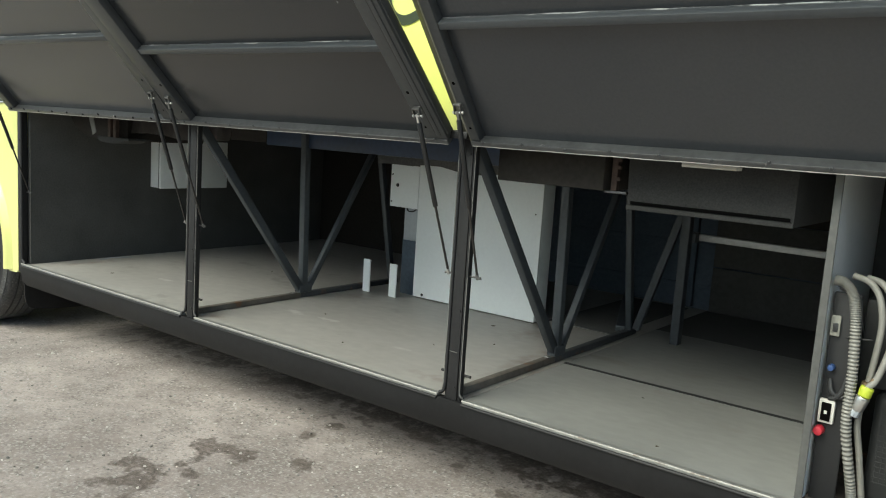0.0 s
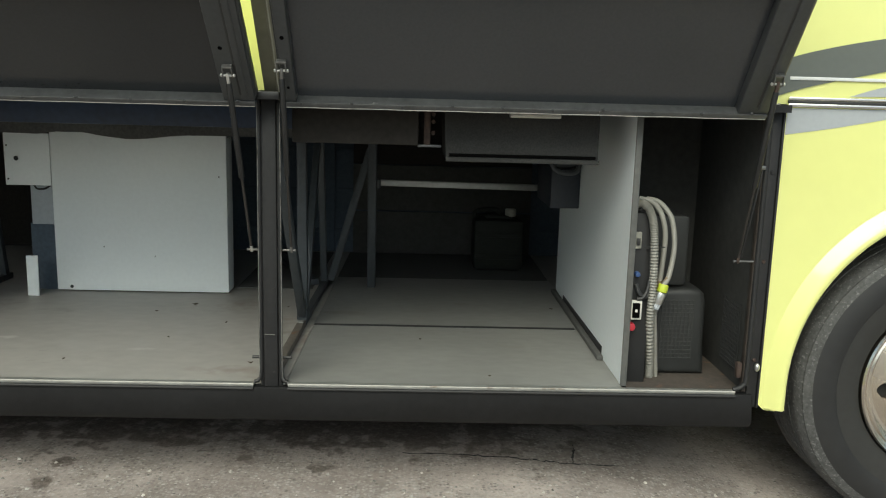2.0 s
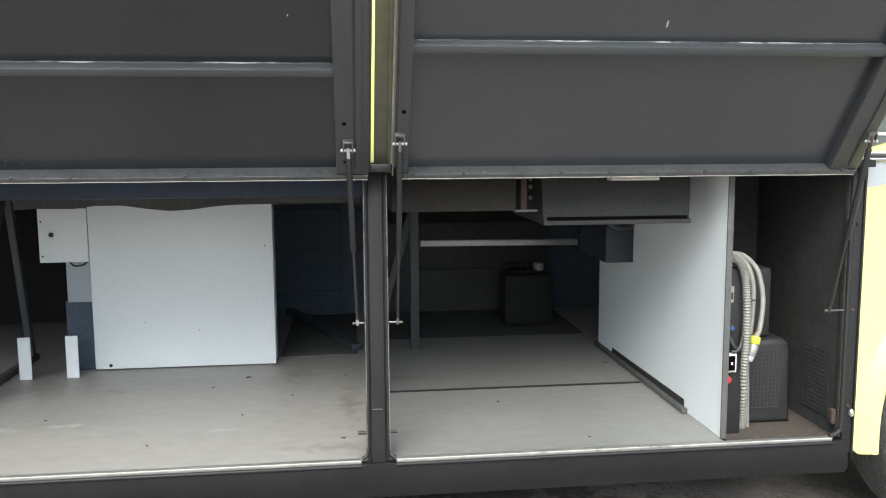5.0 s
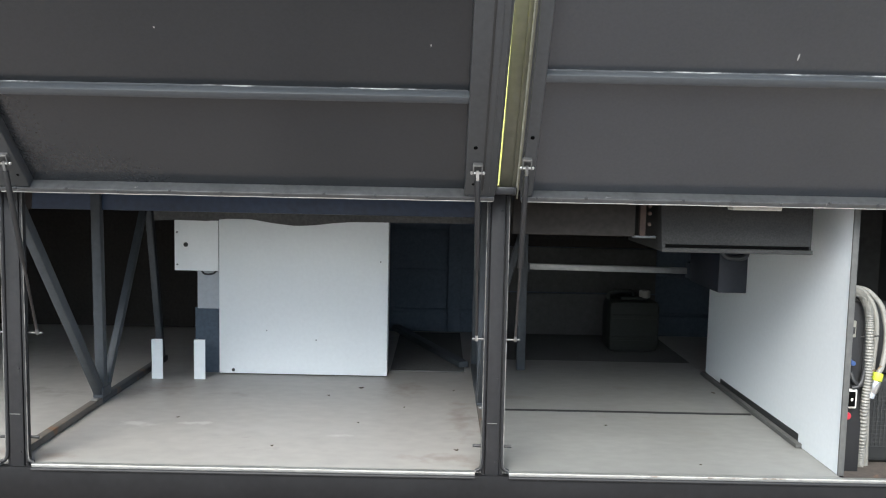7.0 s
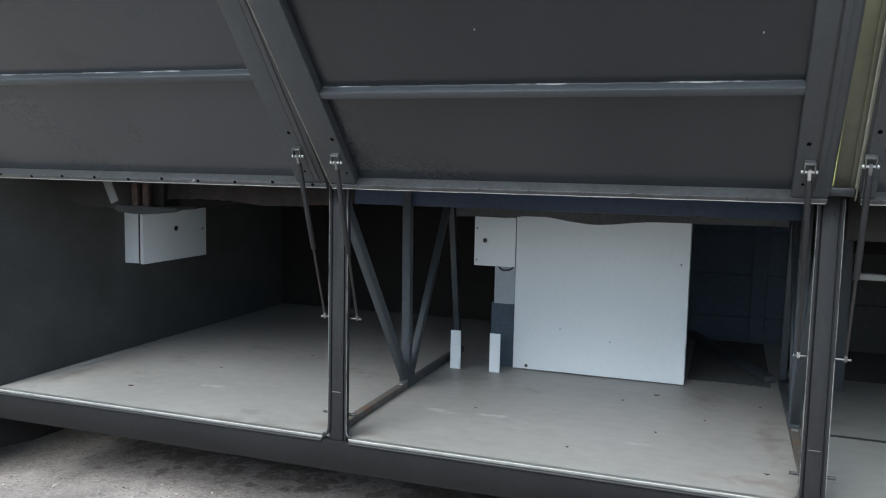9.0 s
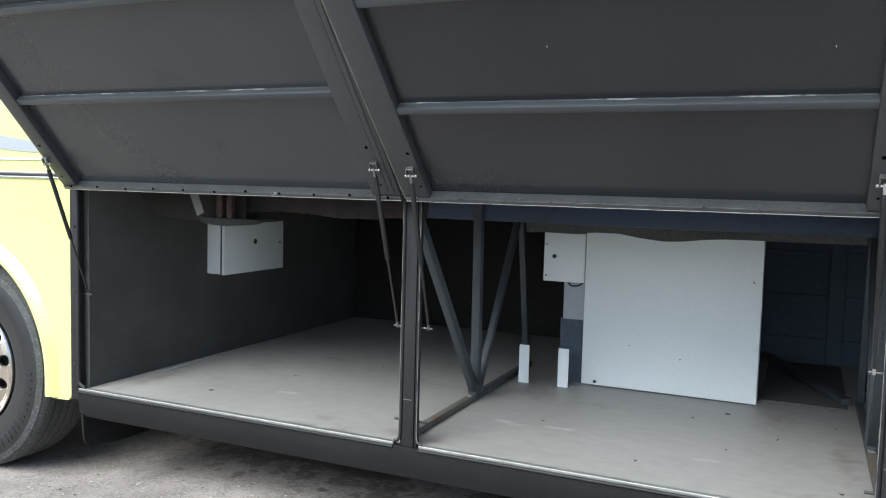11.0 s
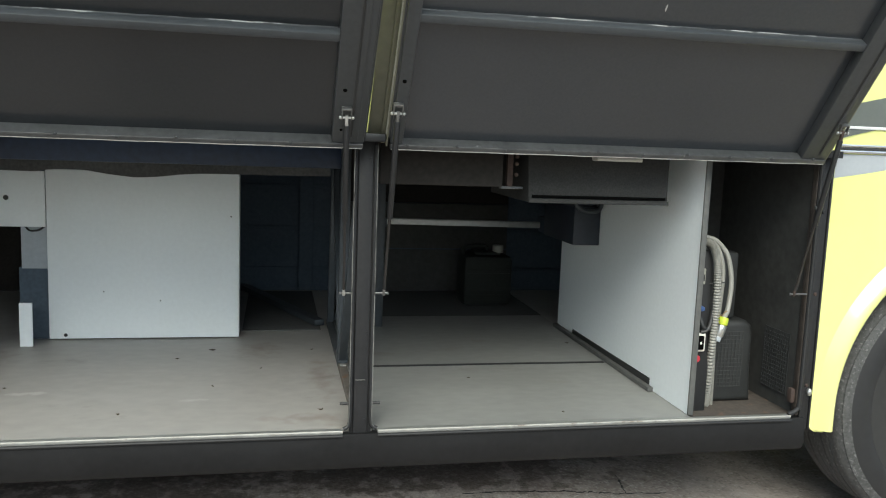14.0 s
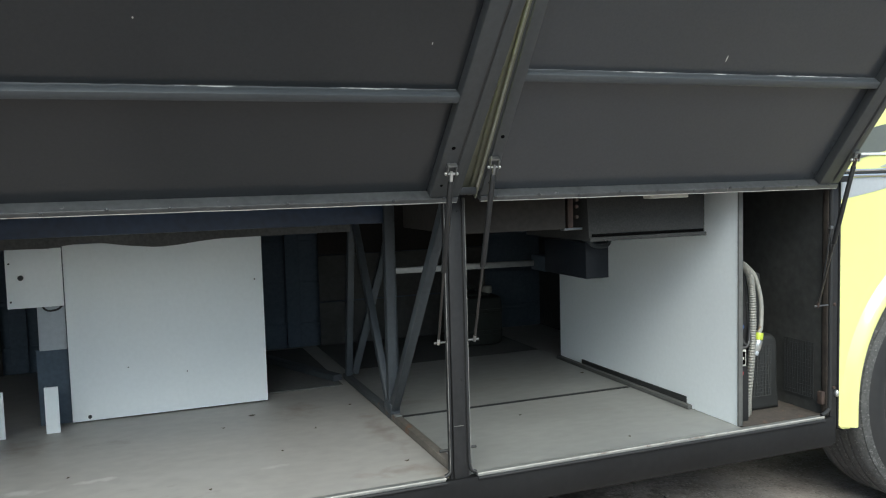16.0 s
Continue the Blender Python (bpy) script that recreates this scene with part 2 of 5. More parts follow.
def add_marks(m, items, colour, strength=0.7, wobble=0.5, scale=9.0, soft=0.3):
    """Lays ragged marks of another colour over a material."""
    nt = m.node_tree
    b = nt.nodes["Principled BSDF"]
    src = b.inputs["Base Color"].links[0].from_socket
    co = [n for n in nt.nodes if n.type == "TEX_COORD"][0]
    mask = blobs(nt, co.outputs["Object"], items, wobble, scale, soft)
    k = nt.nodes.new("ShaderNodeMath")
    k.operation = "MULTIPLY"
    nt.links.new(mask, k.inputs[0])
    k.inputs[1].default_value = strength
    mx = nt.nodes.new("ShaderNodeMix")
    mx.data_type = "RGBA"
    nt.links.new(k.outputs[0], mx.inputs[0])
    nt.links.new(src, mx.inputs[6])
    mx.inputs[7].default_value = (*colour, 1)
    nt.links.new(mx.outputs[2], b.inputs["Base Color"])


def ground_material():
    m = bpy.data.materials.new("worn_concrete_yard")
    m.use_nodes = True
    nt = m.node_tree
    b = nt.nodes["Principled BSDF"]
    co = nt.nodes.new("ShaderNodeTexCoord")

    def tex(kind, scale, detail=6, rough=0.6):
        n = nt.nodes.new(kind)
        n.inputs["Scale"].default_value = scale
        if kind == "ShaderNodeTexNoise":
            n.inputs["Detail"].default_value, n.inputs["Roughness"].default_value = detail, rough
        nt.links.new(co.outputs["Object"], n.inputs[0])
        return n

    def rng(src, a, c, lo, hi):
        r = nt.nodes.new("ShaderNodeMapRange")
        for i, v in enumerate((a, c, lo, hi)):
            r.inputs[i + 1].default_value = v
        nt.links.new(src, r.inputs[0])
        return r.outputs[0]

    def blend(fac, a, c):
        x = nt.nodes.new("ShaderNodeMix")
        x.data_type = "RGBA"
        nt.links.new(fac, x.inputs[0])
        for i, v in ((6, a), (7, c)):
            if isinstance(v, tuple):
                x.inputs[i].default_value = (*v, 1)
            else:
                nt.links.new(v, x.inputs[i])
        return x.outputs[2]

    broad, mid, fine = tex("ShaderNodeTexNoise", 2.0), tex("ShaderNodeTexNoise", 7, 8, 0.7), tex("ShaderNodeTexNoise", 45, 8, 0.8)
    pebble, grit = tex("ShaderNodeTexVoronoi", 75), tex("ShaderNodeTexVoronoi", 140)
    shade = nt.nodes.new("ShaderNodeSeparateColor")
    nt.links.new(pebble.outputs["Color"], shade.inputs[0])
    base = blend(rng(broad.outputs[0], 0.38, 0.62, 0, 1), (0.222, 0.190, 0.171), (0.395, 0.345, 0.315))
    base = blend(rng(mid.outputs[0], 0.46, 0.64, 0, 0.7), base, (0.195, 0.170, 0.150))
    # exposed stones of the worn surface, each with its own shade
    stones = blend(shade.outputs[0], (0.11, 0.099, 0.090), (0.43, 0.40, 0.372))
    worn = nt.nodes.new("ShaderNodeMath")
    worn.operation = "MULTIPLY"
    nt.links.new(rng(pebble.outputs[0], 0.55, 0.35, 0, 0.75), worn.inputs[0])
    nt.links.new(rng(mid.outputs[0], 0.38, 0.52, 0.25, 1), worn.inputs[1])
    base = blend(worn.outputs[0], base, stones)
    base = blend(rng(fine.outputs[0], 0.53, 0.66, 0, 0.34), base, (0.62, 0.575, 0.53))
    base = blend(rng(fine.outputs[0], 0.45, 0.35, 0, 0.26), base, (0.085, 0.075, 0.068))
    base = blend(rng(grit.outputs[0], 0.14, 0.07, 0, 0.3), base, (0.09, 0.08, 0.07))
    # stains, plus the coach's shadow painted into the ground colour
    stain_shade = nt.nodes.new("ShaderNodeMath")
    stain_shade.operation = "MULTIPLY"
    nt.links.new(blobs(nt, co.outputs["Object"], STAINS_AND_SHADE, 0.9, 13.0), stain_shade.inputs[0])
    nt.links.new(rng(fine.outputs[0], 0.62, 0.42, 0.45, 0.95), stain_shade.inputs[1])
    damp_shade = stain_shade.outputs[0]
    base = blend(damp_shade, base, (0.085, 0.066, 0.055))
    nt.links.new(base, b.inputs["Base Color"])
    nt.links.new(rng(damp_shade, 0, 1, 0.9, 0.55), b.inputs["Roughness"])
    bp = nt.nodes.new("ShaderNodeBump")
    bp.inputs["Strength"].default_value, bp.inputs["Distance"].default_value = 0.42, 0.006
    add = nt.nodes.new("ShaderNodeMath")
    nt.links.new(fine.outputs[0], add.inputs[0])
    nt.links.new(rng(pebble.outputs[0], 0, 0.6, 0.35, 0), add.inputs[1])
    nt.links.new(add.outputs[0], bp.inputs["Height"])
    nt.links.new(bp.outputs[0], b.inputs["Normal"])
    return m


# Damp oil stains and coach shadow in the yard: x, y, half width, half depth
# the wide ovals below the coach darken the ground as its shadow
STAINS_AND_SHADE = [(-0.868, -0.26, 0.13, 0.10), (-0.58, -0.14, 0.09, 0.05), (-0.787, 0.224, 0.05, 0.045), (-0.786, 0.067, 0.04, 0.04), (-0.888, -0.66, 0.10, 0.13), (-0.82, -0.49, 0.07, 0.05),
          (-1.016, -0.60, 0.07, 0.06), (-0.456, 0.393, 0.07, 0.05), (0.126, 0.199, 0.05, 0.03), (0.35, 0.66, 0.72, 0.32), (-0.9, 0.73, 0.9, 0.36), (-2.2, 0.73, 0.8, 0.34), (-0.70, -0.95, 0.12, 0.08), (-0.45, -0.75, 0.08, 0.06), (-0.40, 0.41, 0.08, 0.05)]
GROUND = ground_material()
add_marks(FLOOR, [(-1.31, 0.45, 0.08, 0.03), (-1.08, 0.47, 0.08, 0.022), (-0.55, 0.35, 0.05, 0.02), (-2.3, 0.4, 0.10, 0.02)], (0.50, 0.495, 0.47), 0.7, 0.8, 20, 0.9)
add_marks(FLOOR, [(-0.02, 0.08, 0.10, 0.07), (0.02, 0.5, 0.05, 0.25), (-1.45, 0.09, 0.07, 0.06), (1.05, 0.75, 0.10, 0.06), (-0.10, 0.62, 0.05, 0.30), (-0.16, 0.14, 0.14, 0.05), (0.12, 0.11, 0.10, 0.05), (1.02, 0.10, 0.12, 0.03), (-2.98, 0.35, 0.05, 0.30), (-0.33, 1.02, 0.10, 0.12), (-1.60, 0.12, 0.09, 0.05), (-1.38, 0.95, 0.12, 0.10)], (0.15, 0.105, 0.07), 0.5, 0.7, 18, 1.2)
add_marks(FLOOR, [(-2.35, 0.62, 0.42, 0.16), (-2.05, 0.30, 0.30, 0.07), (-0.75, 0.42, 0.45, 0.12), (0.62, 0.38, 0.35, 0.12)], (0.38, 0.375, 0.355), 0.4, 1.0, 9, 1.4)
add_marks(DOOR_GREY, [(-2.311, -0.365, 0.05, 0.03), (-2.25, -0.365, 0.04, 0.012), (-2.214, -0.16, 0.03, 0.03)], (0.028, 0.029, 0.031), 0.6, 0.4, 14)
add_marks(DOOR_GREY, [(0.746, -0.332, 0.0025, 0.007)], (0.40, 0.40, 0.39), 0.9, 0.2, 40)
add_marks(DOOR_DULL, [(-0.224, -0.422, 0.0018, 0.003), (-0.915, -0.448, 0.0025, 0.0025)], (0.40, 0.40, 0.39), 0.9, 0.2, 40)
TAG = mat("grey_card_tag", (0.17, 0.17, 0.163), 0.8, vary=0.15, grain=50, bump=0.1)
# flat black painted for the dark inside of slots and bolt holes
VOID = mat("unlit_slot", (0.004, 0.004, 0.004), 1.0, vary=0.1, bump=0, spec=0.0)
BRASS = mat("tarnished_brass", (0.17, 0.125, 0.075), 0.5, 0.6, vary=0.3, grain=60, bump=0.1)
RAIL_WORN = mat("worn_dusty_rail", (0.125, 0.110, 0.092), 0.65, vary=0.25, grain=40, stain=7, bump=0.15, spots=(0.16, 0.085, 0.045), spot_at=0.60, spot_scale=9)
TRUSS_RUST = mat("slate_grey_steel_rusted", (0.056, 0.060, 0.064), 0.55, vary=0.2, grain=50, stain=6, bump=0.12, spots=(0.13, 0.085, 0.055), spot_at=0.57, spot_scale=9)


# ---- builders ----
def box(bm, x0, x1, y0, y1, z0, z1, bevel=0.0, turn=None):
    r = bmesh.ops.create_cube(bm, size=1.0)
    m = Matrix.Translation(((x0 + x1) / 2, (y0 + y1) / 2, (z0 + z1) / 2)) @ Matrix.Diagonal((x1 - x0, y1 - y0, z1 - z0, 1))
    bmesh.ops.transform(bm, matrix=(turn @ m) if turn else m, verts=r["verts"])
    if bevel:
        edges = list({e for v in r["verts"] for e in v.link_edges})
        bmesh.ops.bevel(bm, geom=edges, offset=bevel, segments=2, profile=0.5, affect="EDGES")
    return bm


def beam(bm, p, q, w, h, bevel=0.003, up=(0, 0, 1)):
    p, q = Vector(p), Vector(q)
    d = (q - p).normalized()
    side = d.cross(Vector(up))
    if side.length < 1e-4:
        side = Vector((1, 0, 0))
    side.normalize()
    top = side.cross(d).normalized()
    m = Matrix((side, d, top)).transposed().to_4x4()
    m.translation = (p + q) / 2
    L = (q - p).length
    return box(bm, -w / 2, w / 2, -L / 2, L / 2, -h / 2, h / 2, bevel, m)


def cyl(bm, p, q, r, r2=None, seg=20, bevel=0.0):
    p, q = Vector(p), Vector(q)
    d = q - p
    m = d.to_track_quat("Z", "Y").to_matrix().to_4x4()
    m.translation = (p + q) / 2
    g = bmesh.ops.create_cone(bm, cap_ends=True, segments=seg, radius1=r, radius2=r if r2 is None else r2, depth=d.length, matrix=m)
    if bevel:
        caps = [e for e in {e for v in g["verts"] for e in v.link_edges} if any(len(f.verts) > 4 for f in e.link_faces)]
        bmesh.ops.bevel(bm, geom=caps, offset=bevel, segments=2, profile=0.5, affect="EDGES")
    return bm


def ball(bm, c, r, sc=(1, 1, 1)):
    bmesh.ops.create_uvsphere(bm, u_segments=14, v_segments=10, radius=r, matrix=Matrix.Translation(c) @ Matrix.Diagonal((*sc, 1)))
    return bm


def tube(bm, pts, r, seg=10, radii=None):
    pts = [Vector(p) for p in pts]
    rings, n0 = [], None
    for i, p in enumerate(pts):
        d = (pts[min(i + 1, len(pts) - 1)] - pts[max(i - 1, 0)]).normalized()
        if n0 is None:
            n0 = d.orthogonal().normalized()
        n0 = (n0 - d * n0.dot(d)).normalized()
        b = d.cross(n0)
        rr = radii[i] if radii else r
        rings.append([bm.verts.new(p + (n0 * math.cos(a) + b * math.sin(a)) * rr) for a in (2 * math.pi * k / seg for k in range(seg))])
    for a, b in zip(rings, rings[1:]):
        for k in range(seg):
            bm.faces.new((a[k], a[(k + 1) % seg], b[(k + 1) % seg], b[k]))
    bm.faces.new(list(reversed(rings[0])))
    bm.faces.new(rings[-1])
    return bm


def curve_points(ctrl, n=12):
    """Catmull-Rom through the points."""
    c = [Vector(p) for p in ctrl]
    c = [c[0] * 2 - c[1]] + c + [c[-1] * 2 - c[-2]]
    out = []
    for i in range(1, len(c) - 2):
        for k in range(n):
            t = k / n
            out.append(0.5 * ((2 * c[i]) + (c[i + 1] - c[i - 1]) * t + (2 * c[i - 1] - 5 * c[i] + 4 * c[i + 1] - c[i + 2]) * t * t
                              + (3 * c[i] - c[i - 1] - 3 * c[i + 1] + c[i + 2]) * t ** 3))
    return out + [c[-2]]


def prism_xz(bm, pts, y0, y1):
    """A flat outline in x and z with a thickness along y."""
    a = [bm.verts.new((x, y0, z)) for x, z in pts]
    b = [bm.verts.new((x, y1, z)) for x, z in pts]
    bm.faces.new(a)
    bm.faces.new(list(reversed(b)))
    for i in range(len(pts)):
        j = (i + 1) % len(pts)
        bm.faces.new((a[j], a[i], b[i], b[j]))
    bmesh.ops.recalc_face_normals(bm, faces=bm.faces)
    return bm


def lathe_y(bm, prof, cx, cz, seg=64, closed=False):
    """Turns a profile of (radius, y) about the axis along y."""
    rings = []
    for r, y in prof:
        rings.append([bm.verts.new((cx + r * math.cos(2 * math.pi * k / seg), y, cz + r * math.sin(2 * math.pi * k / seg))) for k in range(seg)])
    pairs = list(zip(rings, rings[1:])) + ([(rings[-1], rings[0])] if closed else [])
    for a, b in pairs:
        for k in range(seg):
            bm.faces.new((a[k], a[(k + 1) % seg], b[(k + 1) % seg], b[k]))
    bmesh.ops.recalc_face_normals(bm, faces=bm.faces)
    return bm


def finish(name, bm, material, smooth=35):
    me = bpy.data.meshes.new(name)
    bm.to_mesh(me)
    bm.free()
    me.materials.append(material)
    if smooth:
        me.polygons.foreach_set("use_smooth", [True] * len(me.polygons))
        me.set_sharp_from_angle(angle=radians(smooth))
    return new(name, me)


def part(name, bm, material, parent, label="", smooth=35):
    ob = finish(name, bm, material, smooth)
    ob.parent = parent
    base = parent.matrix_basis if parent.parent is None else Matrix()
    ob.matrix_parent_inverse = base.inverted() if parent.type == "EMPTY" else Matrix()
    return tagged(ob, label)


def thing(name, at, label, category, group="", kind=""):
    ob = new(name)
    ob.empty_display_size = 0.1
    ob.matrix_basis = Matrix.Translation(at)
    return tagged(ob, label, category, group, kind)


def solid(name, bm, material, label, category="", group="", kind="", smooth=35):
    return tagged(finish(name, bm, material, smooth), label, category, group, kind)


def B():
    return bmesh.new()


# ---- plan: x along the coach, y into it, z up from the yard ----
SILL = 0.49
TOP = 1.385
XL, XA, XB, XC = -3.135, -1.52, -0.012, 1.475
BACK = 2.36


# ---- setting ----
def ground_height(x, y):
    near = abs(x) < 6 and -5 < y < 1.2
    e = min(max((x + 3.5) / 1.2, 0), 1) * min(max((1.95 - x) / 1.1, 0), 1)
    rise = 0.010 + 0.105 * e * e * (3 - 2 * e)
    return rise + (noise.noise((x * 1.3, y * 1.3, 0)) * 0.006 + noise.noise((x * 6, y * 6, 3)) * 0.0025) if near else rise


def build_ground():
    bm = B()
    # finer near the coach, one sheet out to the horizon
    xs = [-400, -120, -40, -14, -9] + [round(-6 + 0.1 * i, 2) for i in range(121)] + [9, 14, 40, 120, 400]
    ys = [-400, -120, -40, -14, -8] + [round(-5 + 0.1 * i, 2) for i in range(61)] + [3, 6, 14, 40, 120, 400]
    grid = []
    for y in ys:
        line = []
        for x in xs:
            line.append(bm.verts.new((x, y, ground_height(x, y))))
        grid.append(line)
    for a, b in zip(grid, grid[1:]):
        for i in range(len(xs) - 1):
            bm.faces.new((a[i], a[i + 1], b[i + 1], b[i]))
    return solid("ground", bm, GROUND, "worn grey concrete yard with grit, moist oil stains and painted coach shadow", "ground", kind="structure", smooth=60)


ground_ob = build_ground()
# unseen wall, added behind the camera to shape low light and reflections
solid("wall_yard", box(B(), -45, 45, -15.3, -15, -0.1, 2.4), YARDWALL, "plain grey wall added out of view across the yard", "wall", kind="structure")

# luggage bay shell
floor_ob = solid("floor", box(B(), -3.10, XB + 0.04, 0.017, BACK, 0.462, SILL), FLOOR, "scuffed pale grey vinyl luggage bay floor", "floor", kind="structure")
# right bay boards, a darker grey than the main floor
part("board", box(B(), XB + 0.042, 1.116, 0.017, 0.715, 0.462, SILL), BAY_FLOOR, floor_ob)
part("board", box(B(), XB + 0.042, 1.116, 0.727, 1.64, 0.462, SILL), BAY_FLOOR, floor_ob)
# rear floor pieces, darkened in colour for the shade deep in the bays
part("rear_board", box(B(), XB + 0.042, 1.116, 1.642, BACK, 0.462, SILL), REAR_FLOOR, floor_ob, "dark rear floor with deep bay shade in its colour")
part("rear_board", box(B(), -0.42, XB - 0.05, 1.345, BACK - 0.05, SILL + 0.0005, SILL + 0.004), REAR_FLOOR, floor_ob, "dark rear floor with deep bay shade in its colour")
part("board", box(B(), 1.1165, 1.503, 0.635, BACK, 0.462, SILL), FLOOR, floor_ob)
part("seam_strip", box(B(), XB + 0.042, 1.085, 0.711, 0.7305, 0.462, SILL + 0.003, 0.001), RUBBER, floor_ob, "dark joint between floor boards")
solid("wall_left", box(B(), -3.13, -3.10, 0.04, BACK, 0.37, 1.45), FELT, "dark grey felt lined end wall", "wall", kind="structure")
solid("wall_right", box(B(), 1.504, 1.53, 0.04, BACK, 0.37, 1.45), SERVICE, "dark grey felt lined side wall", "wall", kind="structure")
back = solid("wall_back", box(B(), -3.10, 1.504, BACK, BACK + 0.03, 0.37, 1.45), BLUEGREY, "dark blue grey inner side of far luggage doors", "wall", kind="structure")
for z in (0.62, 0.86, 1.10):
    part("rail", box(B(), -3.04, 1.46, BACK - 0.010, BACK, z - 0.012, z + 0.012, 0.003), BLUEGREY, back)
for x in (-1.52, -0.10):
    part("upright", box(B(), x - 0.04, x + 0.04, BACK - 0.036, BACK - 0.002, 0.5, 1.4, 0.004), BLUEGREY, back)
for z0, z1 in ((0.495, 0.745), (0.753, 1.02)):
    part("lining_panel", box(B(), 0.05, 1.10, BACK - 0.046, BACK - 0.0385, z0, z1, 0.002), BAY_LINING, back, "dusty grey lining of the far door")
# dark sheets that make the back wall black here
part("lining_panel", box(B(), 0.05, 1.10, BACK - 0.046, BACK - 0.0385, 1.024, 1.40, 0.002), BROWN, back, "black sheet over the far door")
part("lining_panel", box(B(), -3.099, -1.60, BACK - 0.046, BACK - 0.0385, 0.495, 1.40, 0.002), BROWN, back, "black sheet over the far door")
solid("ceiling", box(B(), -3.10, 1.504, 0.02, BACK, 1.405, 1.45), DARK, "dark underside of passenger deck", "ceiling", kind="structure")
solid("underbody", box(B(), -3.08, 1.5, 0.03, 2.44, 0.385, 0.46), DARK, "black steel underbody plate below luggage bay", "underbody", kind="structure")

# sill and skirt
sill = thing("sill", (-0.8, 0, 0.37), "black lower sill with scuffed light metal lip", "sill")
bm = B()
pts = [(-0.010, 0.486), (-0.012, 0.46), (-0.004, 0.39), (0.012, 0.368), (0.04, 0.368), (0.04, 0.486)]
a = [bm.verts.new((-3.115, y, z)) for y, z in pts]
b = [bm.verts.new((1.535 if z < 0.4 else 1.525, y, z)) for y, z in pts]
bm.faces.new(a), bm.faces.new(list(reversed(b)))
for i in range(len(pts)):
    j = (i + 1) % len(pts)
    bm.faces.new((a[j], a[i], b[i], b[j]))
bmesh.ops.recalc_face_normals(bm, faces=bm.faces)
part("skirt_panel", bm, SKIRT, sill, "dusty black plastic skirt panel")
for x0, x1 in ((-3.11, -1.572), (-1.47, -0.066), (0.042, 1.47)):
    bm = B()
    box(bm, x0, x1, -0.012, 0.016, 0.486, 0.4965, 0.003)
    part("lip", bm, LIP, sill, "scuffed aluminium edge lip")
    bm = B()
    tube(bm, [(x0, -0.0135, 0.4825), (x1, -0.0135, 0.4825)], 0.0055, 8)
    part("seal_strip", bm, RUBBER, sill)
    n = int((x1 - x0) / 0.03)
    part("bright_edge", tube(B(), [(x0 + (x1 - x0) * k / n, -0.0105 + 0.0012 * noise.noise((x0 + 9 * k, 0, 0)), 0.4955) for k in range(n + 1)], 0.0028, 6), ALU_BEAD, sill, "pale front edge of the lip")
# mud flap hanging across the end of the skirt
bm = B()
pts = [(0.0, 0.40), (0.006, 0.30), (0.013, 0.262), (0.024, 0.240), (0.045, 0.228), (0.20, 0.205), (0.40, 0.200), (0.44, 0.215), (0.45, 0.40)]
a = [bm.verts.new((-3.099 - 0.25 * (0.40 - z) ** 2, y, z)) for y, z in pts]
b = [bm.verts.new((-3.109 - 0.25 * (0.40 - z) ** 2, y, z)) for y, z in pts]
bm.faces.new(a), bm.faces.new(list(reversed(b)))
for i in range(len(pts)):
    j = (i + 1) % len(pts)
    bm.faces.new((a[j], a[i], b[i], b[j]))
bmesh.ops.recalc_face_normals(bm, faces=bm.faces)
part("mud_flap", bm, SKIRT, sill, "dusty black rubber mud flap")


# ---- coach body ----
HUBX, HUBZ = 2.197, 0.506
RHX = -3.875
K = 0.965
coach = thing("coach_body", (0, 1.2, 0), "bright yellow coach body with grey swooshes", "coach")


def arch_arc(cx, r, a0=180, a1=0, n=40):
    return [(cx + r * math.cos(radians(a0 + (a1 - a0) * k / n)), 0.52 + r * math.sin(radians(a0 + (a1 - a0) * k / n))) for k in range(n + 1)]


def arch_panel(name, x0, x1, cx, r):
    pts = [(x0, 0.45), (x0 + 0.02, 0.432), (cx - r - 0.02, 0.428), (cx - r, 0.45)] + arch_arc(cx, r) + [(cx + r, 0.45), (cx + r + 0.02, 0.428), (x1 - 0.02, 0.432), (x1, 0.45), (x1, 1.405), (x0, 1.405)]
    part(name, prism_xz(B(), pts, 0.0, 0.03), YELLOW, coach, smooth=30)
    # rolled lip round the arch
    prof = [(0.0, 0.03), (-0.004, -0.014), (0.002, -0.026), (0.012, -0.031), (0.024, -0.028), (0.038, -0.019), (0.050, -0.009), (0.060, -0.003), (0.066, 0.001)]
    stations = [((cx, z), (-1, 0)) for z in (0.44, 0.48)]
    stations += [((cx, 0.52), (math.cos(radians(180 - 4.5 * k)), math.sin(radians(180 - 4.5 * k)))) for k in range(41)]
    stations += [((cx, z), (1, 0)) for z in (0.48, 0.44)]
    bm, rows = B(), []
    for (ox, oz), (dx, dz) in stations:
        rows.append([bm.verts.new((min(max(ox + dx * (r + d), x0 + 0.001), x1 - 0.001), y, oz + dz * (r + d))) for d, y in prof])
    for p, q in zip(rows, rows[1:]):
        for k in range(len(prof) - 1):
            bm.faces.new((p[k], p[k + 1], q[k + 1], q[k]))
    bmesh.ops.recalc_face_normals(bm, faces=bm.faces)
    part("arch_lip", bm, YELLOW, coach, "rolled yellow wheel arch lip", 60)
    # dark well
    bm = B()
    ring = arch_arc(cx, r + 0.03, 190, -10, 24)
    f = [bm.verts.new((x, 0.031, z)) for x, z in ring]
    g = [bm.verts.new((x, 0.75, z)) for x, z in ring]
    for i in range(len(ring) - 1):
        bm.faces.new((f[i], f[i + 1], g[i + 1], g[i]))
    bm.faces.new(g)
    part("wheel_well", bm, WELL, coach, "black inside of the wheel arch")


